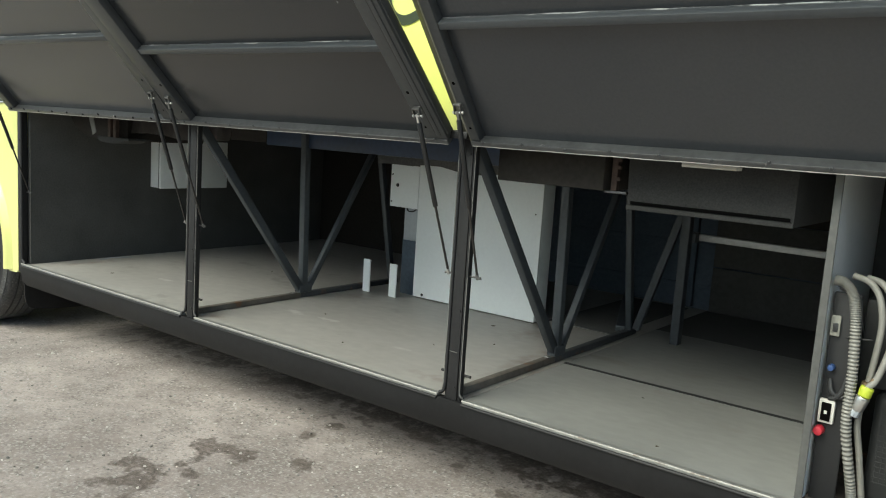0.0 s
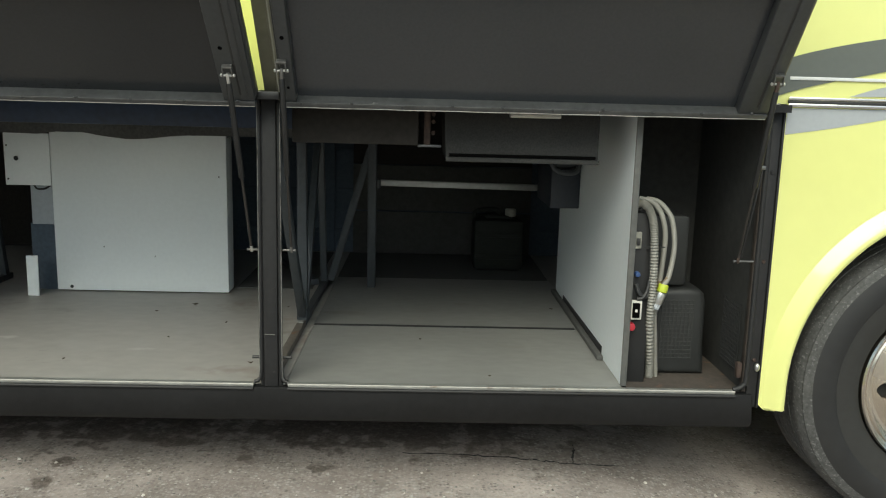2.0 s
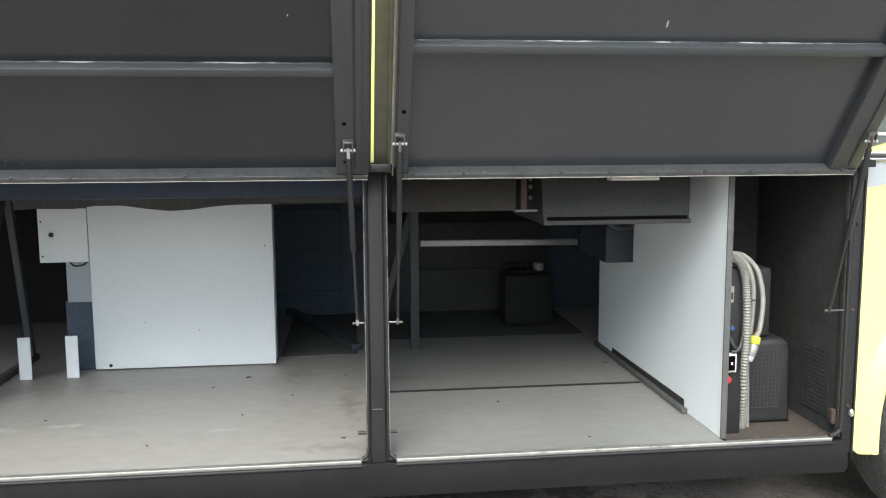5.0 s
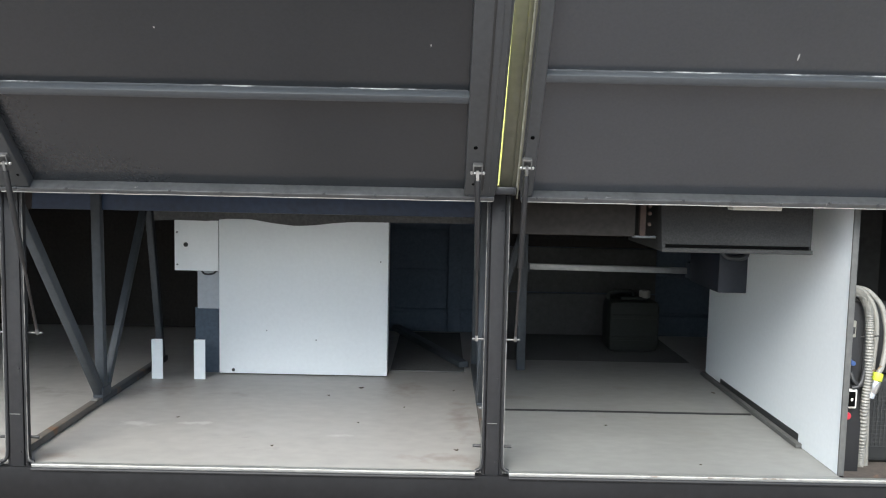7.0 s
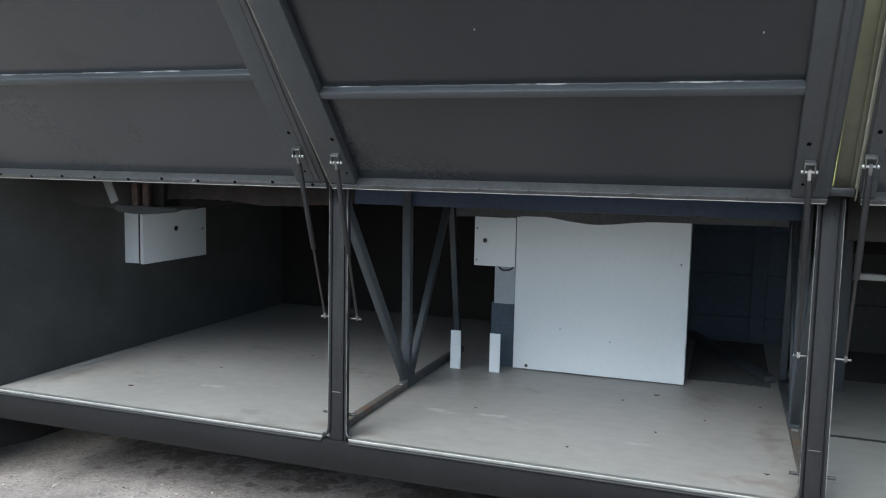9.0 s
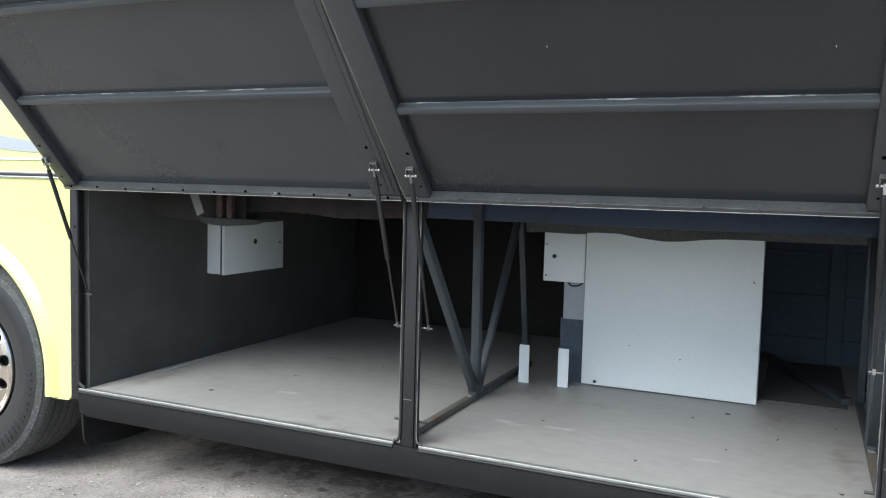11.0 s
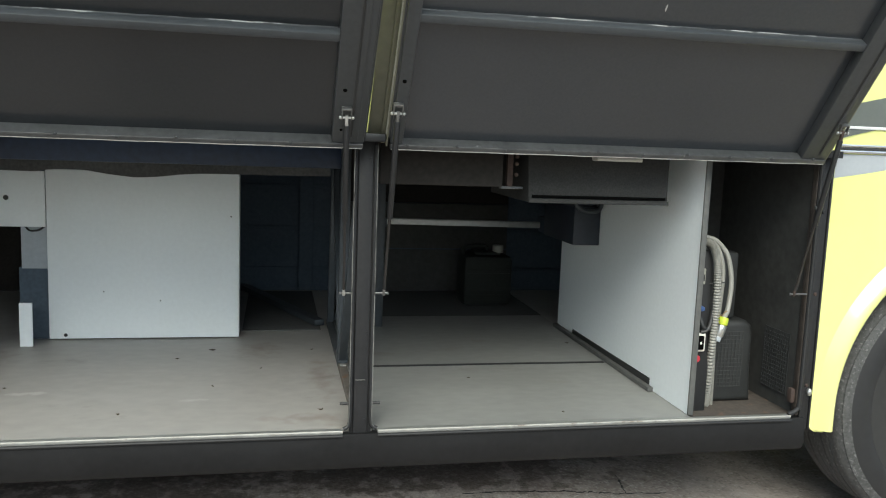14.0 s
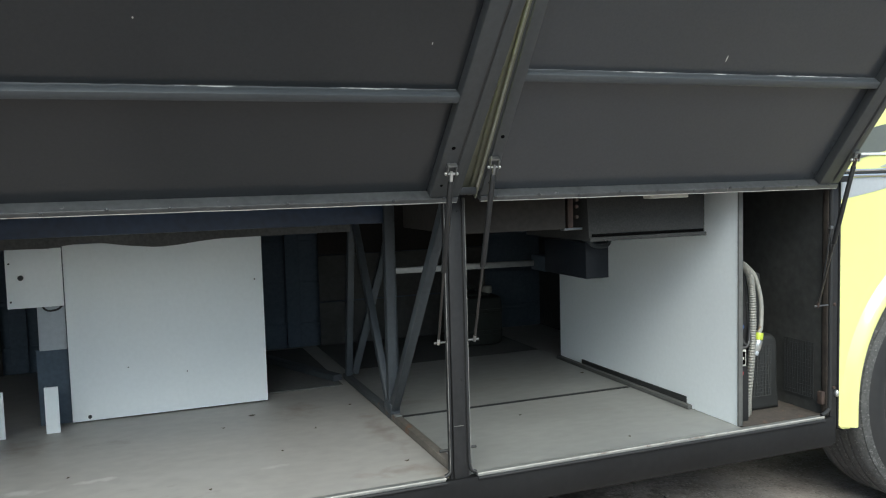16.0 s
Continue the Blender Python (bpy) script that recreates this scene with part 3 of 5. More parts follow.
arch_panel("front_panel", 1.552, 4.6, 2.226, 0.597)
arch_panel("rear_panel", -7.2, -3.168, RHX, 0.572)
part("upper_panel", box(B(), -7.2, 4.6, 0.002, 0.03, 1.407, 3.2), YELLOW, coach, "yellow upper side above the luggage doors")
# unseen; carried low to block light from reaching under the coach
part("far_side", box(B(), -7.2, 4.6, 2.41, 2.45, 0.14, 3.2), YELLOW, coach)
part("end_panel", box(B(), 4.6, 4.63, 0.0, 2.45, 0.43, 3.2), YELLOW, coach)
part("end_panel", box(B(), -7.23, -7.2, 0.0, 2.45, 0.43, 3.2), YELLOW, coach)
part("roof", box(B(), -7.23, 4.63, 0.0, 2.45, 3.2, 3.26, 0.02), YELLOW, coach)
part("edge_seal", box(B(), 1.5445, 1.5515, -0.003, 0.03, 0.44, 1.407, 0.002), POST, coach, "black sealed edge beside the luggage bay")
part("hinge_rail", box(B(), XL - 0.01, 1.55, -0.040, 0.0, 1.381, 1.4035), POST, coach, "black hinge rail above the luggage bays")
# trim strips along the waist
for x0, x1 in ((1.552, 4.58), (-7.18, -3.172)):
    part("waist_trim", box(B(), x0, x1, -0.010, 0.0, 1.419, 1.429, 0.003), CHROME, coach, "chrome waist trim strip")
    part("waist_trim", box(B(), x0, x1, -0.008, 0.0, 1.410, 1.4185, 0.002), BLACK, coach, "black groove of the waist trim")
    part("waist_trim", box(B(), x0, x1, -0.010, 0.0, 1.399, 1.4095, 0.003), CHROME, coach, "chrome waist trim strip")
    part("light_strip", box(B(), x0, x1, -0.004, 0.0015, 1.479, 1.489, 0.0015), SILVER_TRIM, coach, "thin white waist stripe")


def flat_band(name, upper, lower, material, label, y=-0.0012):
    """A vinyl band between two curves, in x and z."""
    up = curve_points([(x, 0, z) for x, z in upper], 10)
    lo = curve_points([(x, 0, z) for x, z in lower], 10)
    bm = B()
    a = [bm.verts.new((p.x, y, p.z)) for p in up]
    b = [bm.verts.new((p.x, y, p.z)) for p in lo]
    for i in range(len(a) - 1):
        bm.faces.new((b[i], b[i + 1], a[i + 1], a[i]))
    part(name, bm, material, coach, label, 0)


flat_band("swoosh", [(1.50, 1.528), (1.61, 1.562), (1.78, 1.598), (1.95, 1.621), (2.2, 1.634), (2.4, 1.629), (3.0, 1.56)],
          [(1.50, 1.425), (1.61, 1.459), (1.78, 1.497), (1.95, 1.530), (2.2, 1.558), (2.4, 1.571), (3.0, 1.552)], SWOOSH, "dark grey vinyl swoosh")
flat_band("swoosh", [(1.74, 1.4335), (1.85, 1.465), (2.07, 1.502), (2.4, 1.537), (2.8, 1.50), (3.2, 1.4335)],
          [(1.74, 1.4335), (1.88, 1.436), (2.08, 1.436), (2.4, 1.464), (2.8, 1.47), (3.2, 1.4335)], SILVER, "pale grey vinyl swoosh")
flat_band("swoosh", [(1.553, 1.395), (1.70, 1.396), (1.85, 1.397), (2.01, 1.397)], [(1.553, 1.315), (1.70, 1.338), (1.85, 1.366), (2.01, 1.396)], SILVER, "pale grey vinyl swoosh")
flat_band("swoosh", [(-4.6, 1.50), (-3.9, 1.60), (-3.4, 1.565), (-3.12, 1.52)], [(-4.6, 1.49), (-3.9, 1.535), (-3.4, 1.515), (-3.12, 1.505)], SILVER, "pale grey vinyl swoosh")


def glyph(pts, w, x, z, s=1.0):
    """A brush stroke of the side graphic."""
    c = curve_points([(x + s * px, 0, z + s * pz) for px, pz in pts], 8)
    bm, prev = B(), None
    for i, p in enumerate(c):
        d = (c[min(i + 1, len(c) - 1)] - c[max(i - 1, 0)]).normalized()
        n = Vector((-d.z, 0, d.x))
        k = i / (len(c) - 1)
        ww = s * w * (0.35 + 0.65 * math.sin(math.pi * min(max(k, 0.08), 0.92)))
        cur = (bm.verts.new((p.x + n.x * ww, -0.0012, p.z + n.z * ww)), bm.verts.new((p.x - n.x * ww, -0.0012, p.z - n.z * ww)))
        if prev:
            bm.faces.new((prev[0], cur[0], cur[1], prev[1]))
        prev = cur
    bmesh.ops.recalc_face_normals(bm, faces=bm.faces)
    part("graphic_stroke", bm, GREEN, coach, "dark green stroke of the side graphic", 0)


def letter_shape(outline, x, z):
    """A filled dark shape of the side graphic, with softened corners."""
    c = curve_points([(x + px, 0, z + pz) for px, pz in outline + outline[:1]], 6)[:-1]
    bm = B()
    ring = [bm.verts.new((p.x, -0.0012, p.z)) for p in c]
    edges = [bm.edges.new((ring[k], ring[(k + 1) % len(ring)])) for k in range(len(ring))]
    bmesh.ops.triangle_fill(bm, use_beauty=True, edges=edges)
    bmesh.ops.recalc_face_normals(bm, faces=bm.faces)
    part("graphic_stroke", bm, GREEN, coach, "dark green stroke of the side graphic", 0)


LEG = [(0.0, 0.0), (-0.006, 0.020), (0.02, 0.095), (0.05, 0.22), (0.075, 0.33), (0.17, 0.33), (0.15, 0.22), (0.117, 0.095), (0.104, 0.057), (0.103, 0.036), (0.126, 0.031), (0.130, 0.017), (0.09, 0.012), (0.042, 0.007)]
letter_shape(LEG, 1.612, 1.756)
letter_shape(LEG, 1.794, 1.758)
letter_shape([(0.0, 0.095), (-0.012, 0.057), (0.010, 0.019), (0.068, 0.0), (0.130, 0.015), (0.214, 0.058), (0.209, 0.070), (0.17, 0.055), (0.130, 0.033), (0.102, 0.034),
              (0.089, 0.057), (0.099, 0.096), (0.125, 0.16), (0.165, 0.235), (0.19, 0.28), (0.12, 0.29), (0.05, 0.22), (0.012, 0.15)], 1.955, 1.758)
letter_shape([(0.0, 0.053), (0.024, 0.074), (0.050, 0.061), (0.062, 0.038), (0.081, 0.023), (0.126, 0.026), (0.150, 0.055), (0.13, 0.10), (0.07, 0.15), (0.05, 0.21), (0.10, 0.28), (0.20, 0.285),
              (0.24, 0.24), (0.20, 0.215), (0.16, 0.235), (0.14, 0.215), (0.17, 0.17), (0.235, 0.12), (0.25, 0.06), (0.21, 0.015), (0.128, 0.0), (0.070, 0.004), (0.014, 0.027)], 2.215, 1.758)
glyph([(-0.10, 0.13), (-0.08, 0.05), (-0.05, 0.012), (0.0, 0.002), (0.07, 0.03), (0.14, 0.075), (0.18, 0.14)], 0.018, -0.31, 1.770)


# ---- wheels ----
def build_wheel(cx, cz, label):
    w = thing("wheel", (cx, 0.15, 0.0), label, "wheel", "coach wheels")
    prof = [(0.296, 0.075), (0.305, 0.048), (0.325, 0.036), (0.36, 0.029), (0.392, 0.026), (0.398, 0.023), (0.425, 0.022), (0.452, 0.024), (0.472, 0.030),
            (0.490, 0.038), (0.499, 0.043), (0.500, 0.048), (0.512, 0.062), (0.516, 0.075)]
    y = 0.075
    while y < 0.27:
        prof += [(0.517, y + 0.006), (0.517, y + 0.032), (0.508, y + 0.034), (0.508, y + 0.040), (0.517, y + 0.042)]
        y += 0.042
    prof += [(0.512, 0.30), (0.48, 0.325), (0.40, 0.335), (0.30, 0.30)]
    prof = [(r * K, d) for r, d in prof]
    tyre = part("tyre", lathe_y(B(), prof[4:9], cx, cz, 96), TYRE, w, "worn black tyre with grey scuffed shoulder", 28)
    part("bead_band", lathe_y(B(), prof[:5], cx, cz, 96), BEAD, tyre, "dusty grey inner sidewall", 40)
    part("tread_band", lathe_y(B(), prof[8:], cx, cz, 96), TREAD, tyre, "grey scuffed shoulder and grooved tread", 28)
    for k in range(7):
        a = radians(-58 + 9.5 * k)
        m = Matrix.Translation((cx + 0.412 * math.cos(a), 0.0222, cz + 0.412 * math.sin(a))) @ Matrix.Rotation(-a + math.pi / 2, 4, "Y")
        part("sidewall_mark", box(B(), -0.019, -0.010, -0.003, 0.002, -0.020, 0.020, 0.001, m), TYRE, tyre)
        part("sidewall_mark", box(B(), 0.010, 0.019, -0.003, 0.002, -0.020, 0.020, 0.001, m), TYRE, tyre)
    prof = [(0.293, 0.08), (0.300, 0.050), (0.3005, 0.036), (0.296, 0.030), (0.290, 0.033), (0.286, 0.043), (0.278, 0.047), (0.272, 0.043), (0.266, 0.046),
            (0.258, 0.070), (0.246, 0.086), (0.236, 0.088)]
    prof = [(r * K, d) for r, d in prof]
    rim = part("rim", lathe_y(B(), prof, cx, cz, 96), RIM, w, "polished wheel rim with brown grime")
    # disc with ten oval holes
    bm = B()
    r0, r1, n, rh = 0.112 * K, 0.2362 * K, 10, 0.185 * K

    def dish(r):
        k = (r - r0) / (r1 - r0)
        return 0.052 + 0.036 * k ** 1.3

    for h in range(n):
        mid, half = 2 * math.pi * (h + 0.25) / n, math.pi / n
        outer = []
        for k in range(8):
            outer.append((r1, mid - half + 2 * half * k / 8))
        for k in range(5):
            outer.append((r1 + (r0 - r1) * k / 5, mid + half))
        for k in range(8):
            outer.append((r0, mid + half - 2 * half * k / 8))
        for k in range(5):
            outer.append((r0 + (r1 - r0) * k / 5, mid - half))
        rings = [[], [], [], []]
        for r, a in outer:
            x, z = r * math.cos(a), r * math.sin(a)
            hx, hz = rh * math.cos(mid), rh * math.sin(mid)
            ang = math.atan2((z - hz) * math.cos(mid) - (x - hx) * math.sin(mid), (x - hx) * math.cos(mid) + (z - hz) * math.sin(mid))
            for ring, k, back_ in ((0, 1.0, 0.0), (3, 0.88, 0.005), (1, 0.84, 0.022)):
                er, et = 0.036 * k * math.cos(ang), 0.0300 * k * math.sin(ang)
                ex = hx + er * math.cos(mid) - et * math.sin(mid)
                ez = hz + er * math.sin(mid) + et * math.cos(mid)
                rings[ring].append(bm.verts.new((cx + ex, dish(math.hypot(ex, ez)) + back_, cz + ez)))
            rings[2].append(bm.verts.new((cx + x, dish(r), cz + z)))
        m = len(outer)
        for i in range(m):
            j = (i + 1) % m
            bm.faces.new((rings[2][i], rings[2][j], rings[0][j], rings[0][i]))
            bm.faces.new((rings[0][i], rings[0][j], rings[3][j], rings[3][i]))
            bm.faces.new((rings[3][i], rings[3][j], rings[1][j], rings[1][i]))
    bmesh.ops.remove_doubles(bm, verts=bm.verts, dist=1e-5)
    bmesh.ops.recalc_face_normals(bm, faces=bm.faces)
    part("wheel_disc", bm, DISC, rim, "polished disc with ten oval holes", 40)
    part("hub_ring", lathe_y(B(), [(r * K, d) for r, d in ((0.113, 0.053), (0.108, 0.040), (0.098, 0.036), (0.086, 0.046), (0.082, 0.06))], cx, cz, 64), RIM, w)
    part("hub_cap", cyl(B(), (cx, 0.07, cz), (cx, 0.040, cz), 0.084 * K, 0.078 * K, 48, 0.008), BLACK, w, "dull black hub cap")
    part("brake_drum", cyl(B(), (cx, 0.30, cz), (cx, 0.12, cz), 0.25, None, 40), WELL, w)
    return w


front_wheel = build_wheel(HUBX, HUBZ, "large coach wheel with polished rim on the yard")
copy_thing(front_wheel, Matrix.Translation((RHX, 0.15, 0.0)))

# ---- luggage doors ----
HZ = 1.379


def door_frame(theta, HY):
    c, s = math.cos(radians(theta)), math.sin(radians(theta))
    m = Matrix(((1, 0, 0, 0), (0, -c, -s, HY), (0, s, -c, HZ), (0, 0, 0, 1)))
    return m


def build_door(x0, x1, theta, HY, rib_v, hole_v, ball_v, fl, fr, holes, ext=0.0, inset=0.0, lining=DOOR_GREY):
    m = door_frame(theta, HY)
    d = thing("luggage_door", (x0, HY, HZ), "raised luggage door, dark grey lining and yellow outside", "luggage door", "luggage doors")

    def lb(bm, u0, u1, v0, v1, n0, n1, bev=0.0):
        return box(bm, u0, u1, v0, v1, n0, n1, bev, m)

    part("outer_skin", lb(B(), x0 - ext, x1 - inset, 0.02, 0.97, -0.050, -0.046), YELLOW, d, "yellow painted outer skin")
    if ext:
        part("skin_flange", lb(B(), x0 - ext - 0.0005, x0 - 0.0005, -0.016, 0.97, -0.0455, -0.030, 0.002), OLIVE, d, "olive yellow inner flange")
        part("flange_groove", lb(B(), x0 - 0.014, x0 - 0.0005, -0.016, 0.97, -0.0298, -0.018, 0.002), OLIVE, d)
        part("edge_bead", tube(B(), [m @ Vector((x0 - 0.002, v, -0.001)) for v in (0.03, 0.5, 0.95)], 0.0027, 8), PALE_BEAD, d, "pale edge bead")
    for u in (x0, x1 - 0.004 - inset):
        part("edge_return", lb(B(), u, u + 0.004, -0.012, 0.97, -0.0435, 0.002), OLIVE, d, "olive yellow painted edge")
    part("edge_return", lb(B(), x0 + 0.004, x1 - 0.004 - inset, 0.966, 0.97, -0.0435, 0.002), YELLOW, d)
    part("lining", lb(B(), x0 + fl - 0.01, x1 - fr + 0.01, -0.012, 0.93, -0.030, -0.0205), lining, d, "smooth dark grey inner lining")
    for u0, u1 in ((x0 + 0.010, x0 + fl), (x1 - fr, x1 - 0.010)):
        part("side_frame", lb(B(), u0, u1, 0.0045, 0.955, -0.0315, 0.012, 0.004), FRAME_GREY, d)
    # black strip laid on the frame, painting the dark of its recessed fold
    part("frame_groove", lb(B(), x1 - 0.052, x1 - 0.046, 0.03, 0.95, 0.0121, 0.0126), BLACK, d, "dark fold line in the frame")
    part("frame_fold", lb(B(), x1 - 0.0455, x1 - 0.028, 0.02, 0.955, 0.0121, 0.0150, 0.001), FRAME_GREY, d)
    for u0, u1 in ((x0 + 0.0045, x0 + 0.020), (x1 - 0.020, x1 - 0.0045)):
        part("side_lip", lb(B(), u0, u1, 0.02, 0.955, -0.022, 0.0035, 0.002), FRAME_GREY, d)
        ue = u0 if u0 < (x0 + x1) / 2 else u1
        if x0 < -1 and abs(ue - XA) < 0.03:
            part("edge_bead", tube(B(), [m @ Vector((ue, v, 0.0045)) for v in (0.03, 0.5, 0.95)], 0.0018, 8), PALE_BEAD, d, "pale edge bead")
    part("top_frame", lb(B(), x0 + fl + 0.001, x1 - fr - 0.001, 0.90, 0.955, -0.03, 0.012, 0.004), FRAME_GREY, d)
    for v in (rib_v, rib_v + 0.37):
        bm = B()
        lb(bm, x0 + fl - 0.004, x1 - fr + 0.004, v - 0.012, v + 0.012, -0.022, 0.007, 0.003)
        part("rib", bm, RIB_GREY, d, "blue grey stiffening rib")
        part("weld_bead", tube(B(), [m @ Vector((x0 + fl + 0.004 + (x1 - x0 - fl - fr - 0.008) * k / 30, v + 0.0125, -0.0195 + 0.0015 * math.sin(k * 2.1))) for k in range(31)], 0.0018, 6), WELD, d, "chipped light weld line")
    hinge = part("hinge_strip", lb(B(), x0 + 0.012, x1 - 0.012, -0.012, 0.005, 0.0125, 0.0165, 0.0015), HINGE, d, "scuffed aluminium hinge strip")
    part("hinge_edge", tube(B(), [m @ Vector((x0 + 0.014 + (x1 - x0 - 0.028) * k / 24, -0.0118 + 0.0006 * math.sin(k * 1.7), 0.0163)) for k in range(25)], 0.0016, 6), ALU_BEAD, hinge, "pale lower hinge edge")
    part("hinge_leaf", lb(B(), x0 + 0.012, x1 - 0.012, -0.014, 0.004, -0.020, 0.012), HINGE, d)
    n = int((x1 - x0) / 0.15)
    for i in range(n + 1):
        u, v = x0 + 0.06 + (x1 - x0 - 0.12) * i / n, 0.004 + 0.004 * math.sin(i * 2.3)
        part("rivet", cyl(B(), m @ Vector((u, v, 0.016)), m @ Vector((u, v, 0.0195)), 0.006, 0.0045, 10), VOID if x0 < -2 else FRAME_GREY, hinge)
    for u in holes:
        inner = 1 if u < (x0 + x1) / 2 else -1
        for du, hv, hr in ((0.009, hole_v, 0.0060), (0.010, 0.055, 0.0042)):
            part("bolt_hole", cyl(B(), m @ Vector((u + inner * du, hv, 0.0121)), m @ Vector((u + inner * du, hv, 0.0129)), hr, None, 10), VOID, d, "black bolt hole")
        bm = B()
        lb(bm, u - 0.014, u + 0.014, ball_v + 0.010, ball_v + 0.026, 0.012, 0.0148, 0.001)
        lb(bm, u - 0.014, u + 0.014, ball_v + 0.020, ball_v + 0.026, 0.0150, 0.026, 0.001)
        for q in (-1, 1):
            a0, a1 = m @ Vector((u + q * 0.0125, ball_v + 0.022, 0.022)), m @ Vector((u + q * 0.0125, ball_v - 0.006, 0.030))
            beam(bm, a0, a1, 0.0028, 0.011, 0.0006, up=m.to_3x3() @ Vector((0, 0, 1)))
        part("strut_bracket", bm, JOINT, d, "open steel strut bracket")
    return m


D1 = build_door(XL, XA - 0.0005, 48.5, -0.058, 0.418, 0.215, 0.134, 0.085, 0.120, (XL + 0.032, -1.582))
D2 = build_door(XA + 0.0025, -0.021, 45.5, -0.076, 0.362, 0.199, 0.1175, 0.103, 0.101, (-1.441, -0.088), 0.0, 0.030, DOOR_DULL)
D3 = build_door(0.037, 1.476, 52.0, -0.057, 0.408, 0.220, 0.125, 0.046, 0.100, (0.055, 1.450), 0.051)


def build_strut(top, low, side, pin=JOINT):
    """A gas strut from the door bracket to its pin on the post."""
    top, low = Vector(top), Vector(low)
    s = thing("gas_strut", low, "black gas strut holding the luggage door open", "gas strut", "gas struts")
    mid = top.lerp(low, 0.56)
    part("cylinder", cyl(B(), top.lerp(low, 0.04), mid, 0.0085, None, 14, 0.002), STRUT, s)
    part("piston_rod", cyl(B(), mid.lerp(top, 0.01), low, 0.0042, None, 10), ROD, s)
    axis = (low - top).normalized()
    bm = cyl(B(), top + Vector((-0.017, 0, 0)), top + Vector((0.017, 0, 0)), 0.0036, None, 10)
    for q in (-1, 1):
        ball(bm, top + Vector((0.0175 * q, 0, 0)), 0.0052, (0.8, 1, 1))
    part("upper_pin", bm, GALV, s, "bright steel pin of the joint")
    part("upper_joint", beam(B(), top - axis * 0.007, top + axis * 0.028, 0.0105, 0.009, 0.002, up=(1, 0, 0)), pin, s, "steel fork end")
    bm = cyl(B(), low + Vector((0.010 * -side, 0, 0)), low + Vector((0.050 * side, 0, 0)), 0.0032, None, 10)
    ball(bm, low + Vector((-0.012 * side, 0, 0)), 0.0048, (0.8, 1, 1))
    part("lower_pin", bm, JOINT, s, "steel mounting pin")
    part("lower_joint", beam(B(), low - axis * 0.014, low + axis * 0.007, 0.009, 0.009, 0.002, up=(1, 0, 0)), pin, s, "steel fork end")


def on_door(m, u, v):
    return m @ Vector((u, v, 0.029))


build_strut(on_door(D1, XL + 0.032, 0.134), (-3.092, 0.03, 0.905), -1)
build_strut(on_door(D1, -1.582, 0.134), (-1.574, 0.01, 0.915), 1)
build_strut(on_door(D2, -1.441, 0.1175), (-1.457, 0.02, 0.913), -1)
build_strut(on_door(D2, -0.088, 0.1175), (-0.070, 0.015, 0.922), 1, GALV)
build_strut(on_door(D3, 0.055, 0.125), (0.052, 0.015, 0.922), -1)
build_strut(on_door(D3, 1.450, 0.125), (1.444, 0.0, 0.920), 1, RUST)

# ---- posts between the doors ----


def build_post(x, label):
    p = thing("door_post", (x, 0.03, SILL), label, "post", "door posts")
    bm = B()
    box(bm, x - 0.022, x + 0.022, 0.0, 0.022, 0.44, 1.402, 0.004)
    part("post_body", bm, POST, p)
    part("post_flange", box(B(), x - 0.033, x - 0.0225, 0.006, 0.026, 0.47, 1.40, 0.002), POST, p)
    part("post_flange", box(B(), x + 0.0225, x + 0.033, 0.006, 0.026, 0.47, 1.40, 0.002), POST, p)
    for s in (-1, 1):
        path = [(x + s * 0.030, 0.004, 1.37), (x + s * 0.0305, 0.004, 1.0), (x + s * 0.031, 0.004, 0.6), (x + s * 0.032, 0.003, 0.53), (x + s * 0.037, 0.001, 0.508), (x + s * 0.052, -0.001, 0.500)]
        part("rubber_seal", tube(B(), curve_points(path, 8), 0.006, 10), RUBBER, p, "black rubber door seal")
        part("bead_trim", tube(B(), curve_points([(a + s * 0.004, b - 0.0045, c) for a, b, c in path], 8), 0.0016, 6), SEAL_EDGE, p, "pale grey edge of the seal")
        part("stop_pin", cyl(B(), (x + s * 0.03, 0.02, 0.575), (x + s * 0.062, 0.02, 0.575), 0.005, None, 10), BLACK, p)
    part("weld_line", tube(B(), [(x - 0.019 + 0.0035 * k, -0.0008, 0.655 + 0.0008 * math.sin(2.1 * k)) for k in range(10)], 0.0013, 6), SEAL_EDGE, p, "thin worn weld line")
    bm = B()
    box(bm, x - 0.046, x + 0.046, -0.074, 0.001, 1.380, 1.4035, 0.003)
    part("top_plate", bm, STRUT, p)
    for z in (0.53, 0.80, 1.33):
        part("screw", cyl(B(), (x + 0.012, 0.001, z), (x + 0.012, -0.003, z), 0.005, 0.004, 10), POST, p)
    return p


build_post(XA, "dark grey steel post between luggage doors")
build_post(XB, "dark grey steel post between luggage doors")

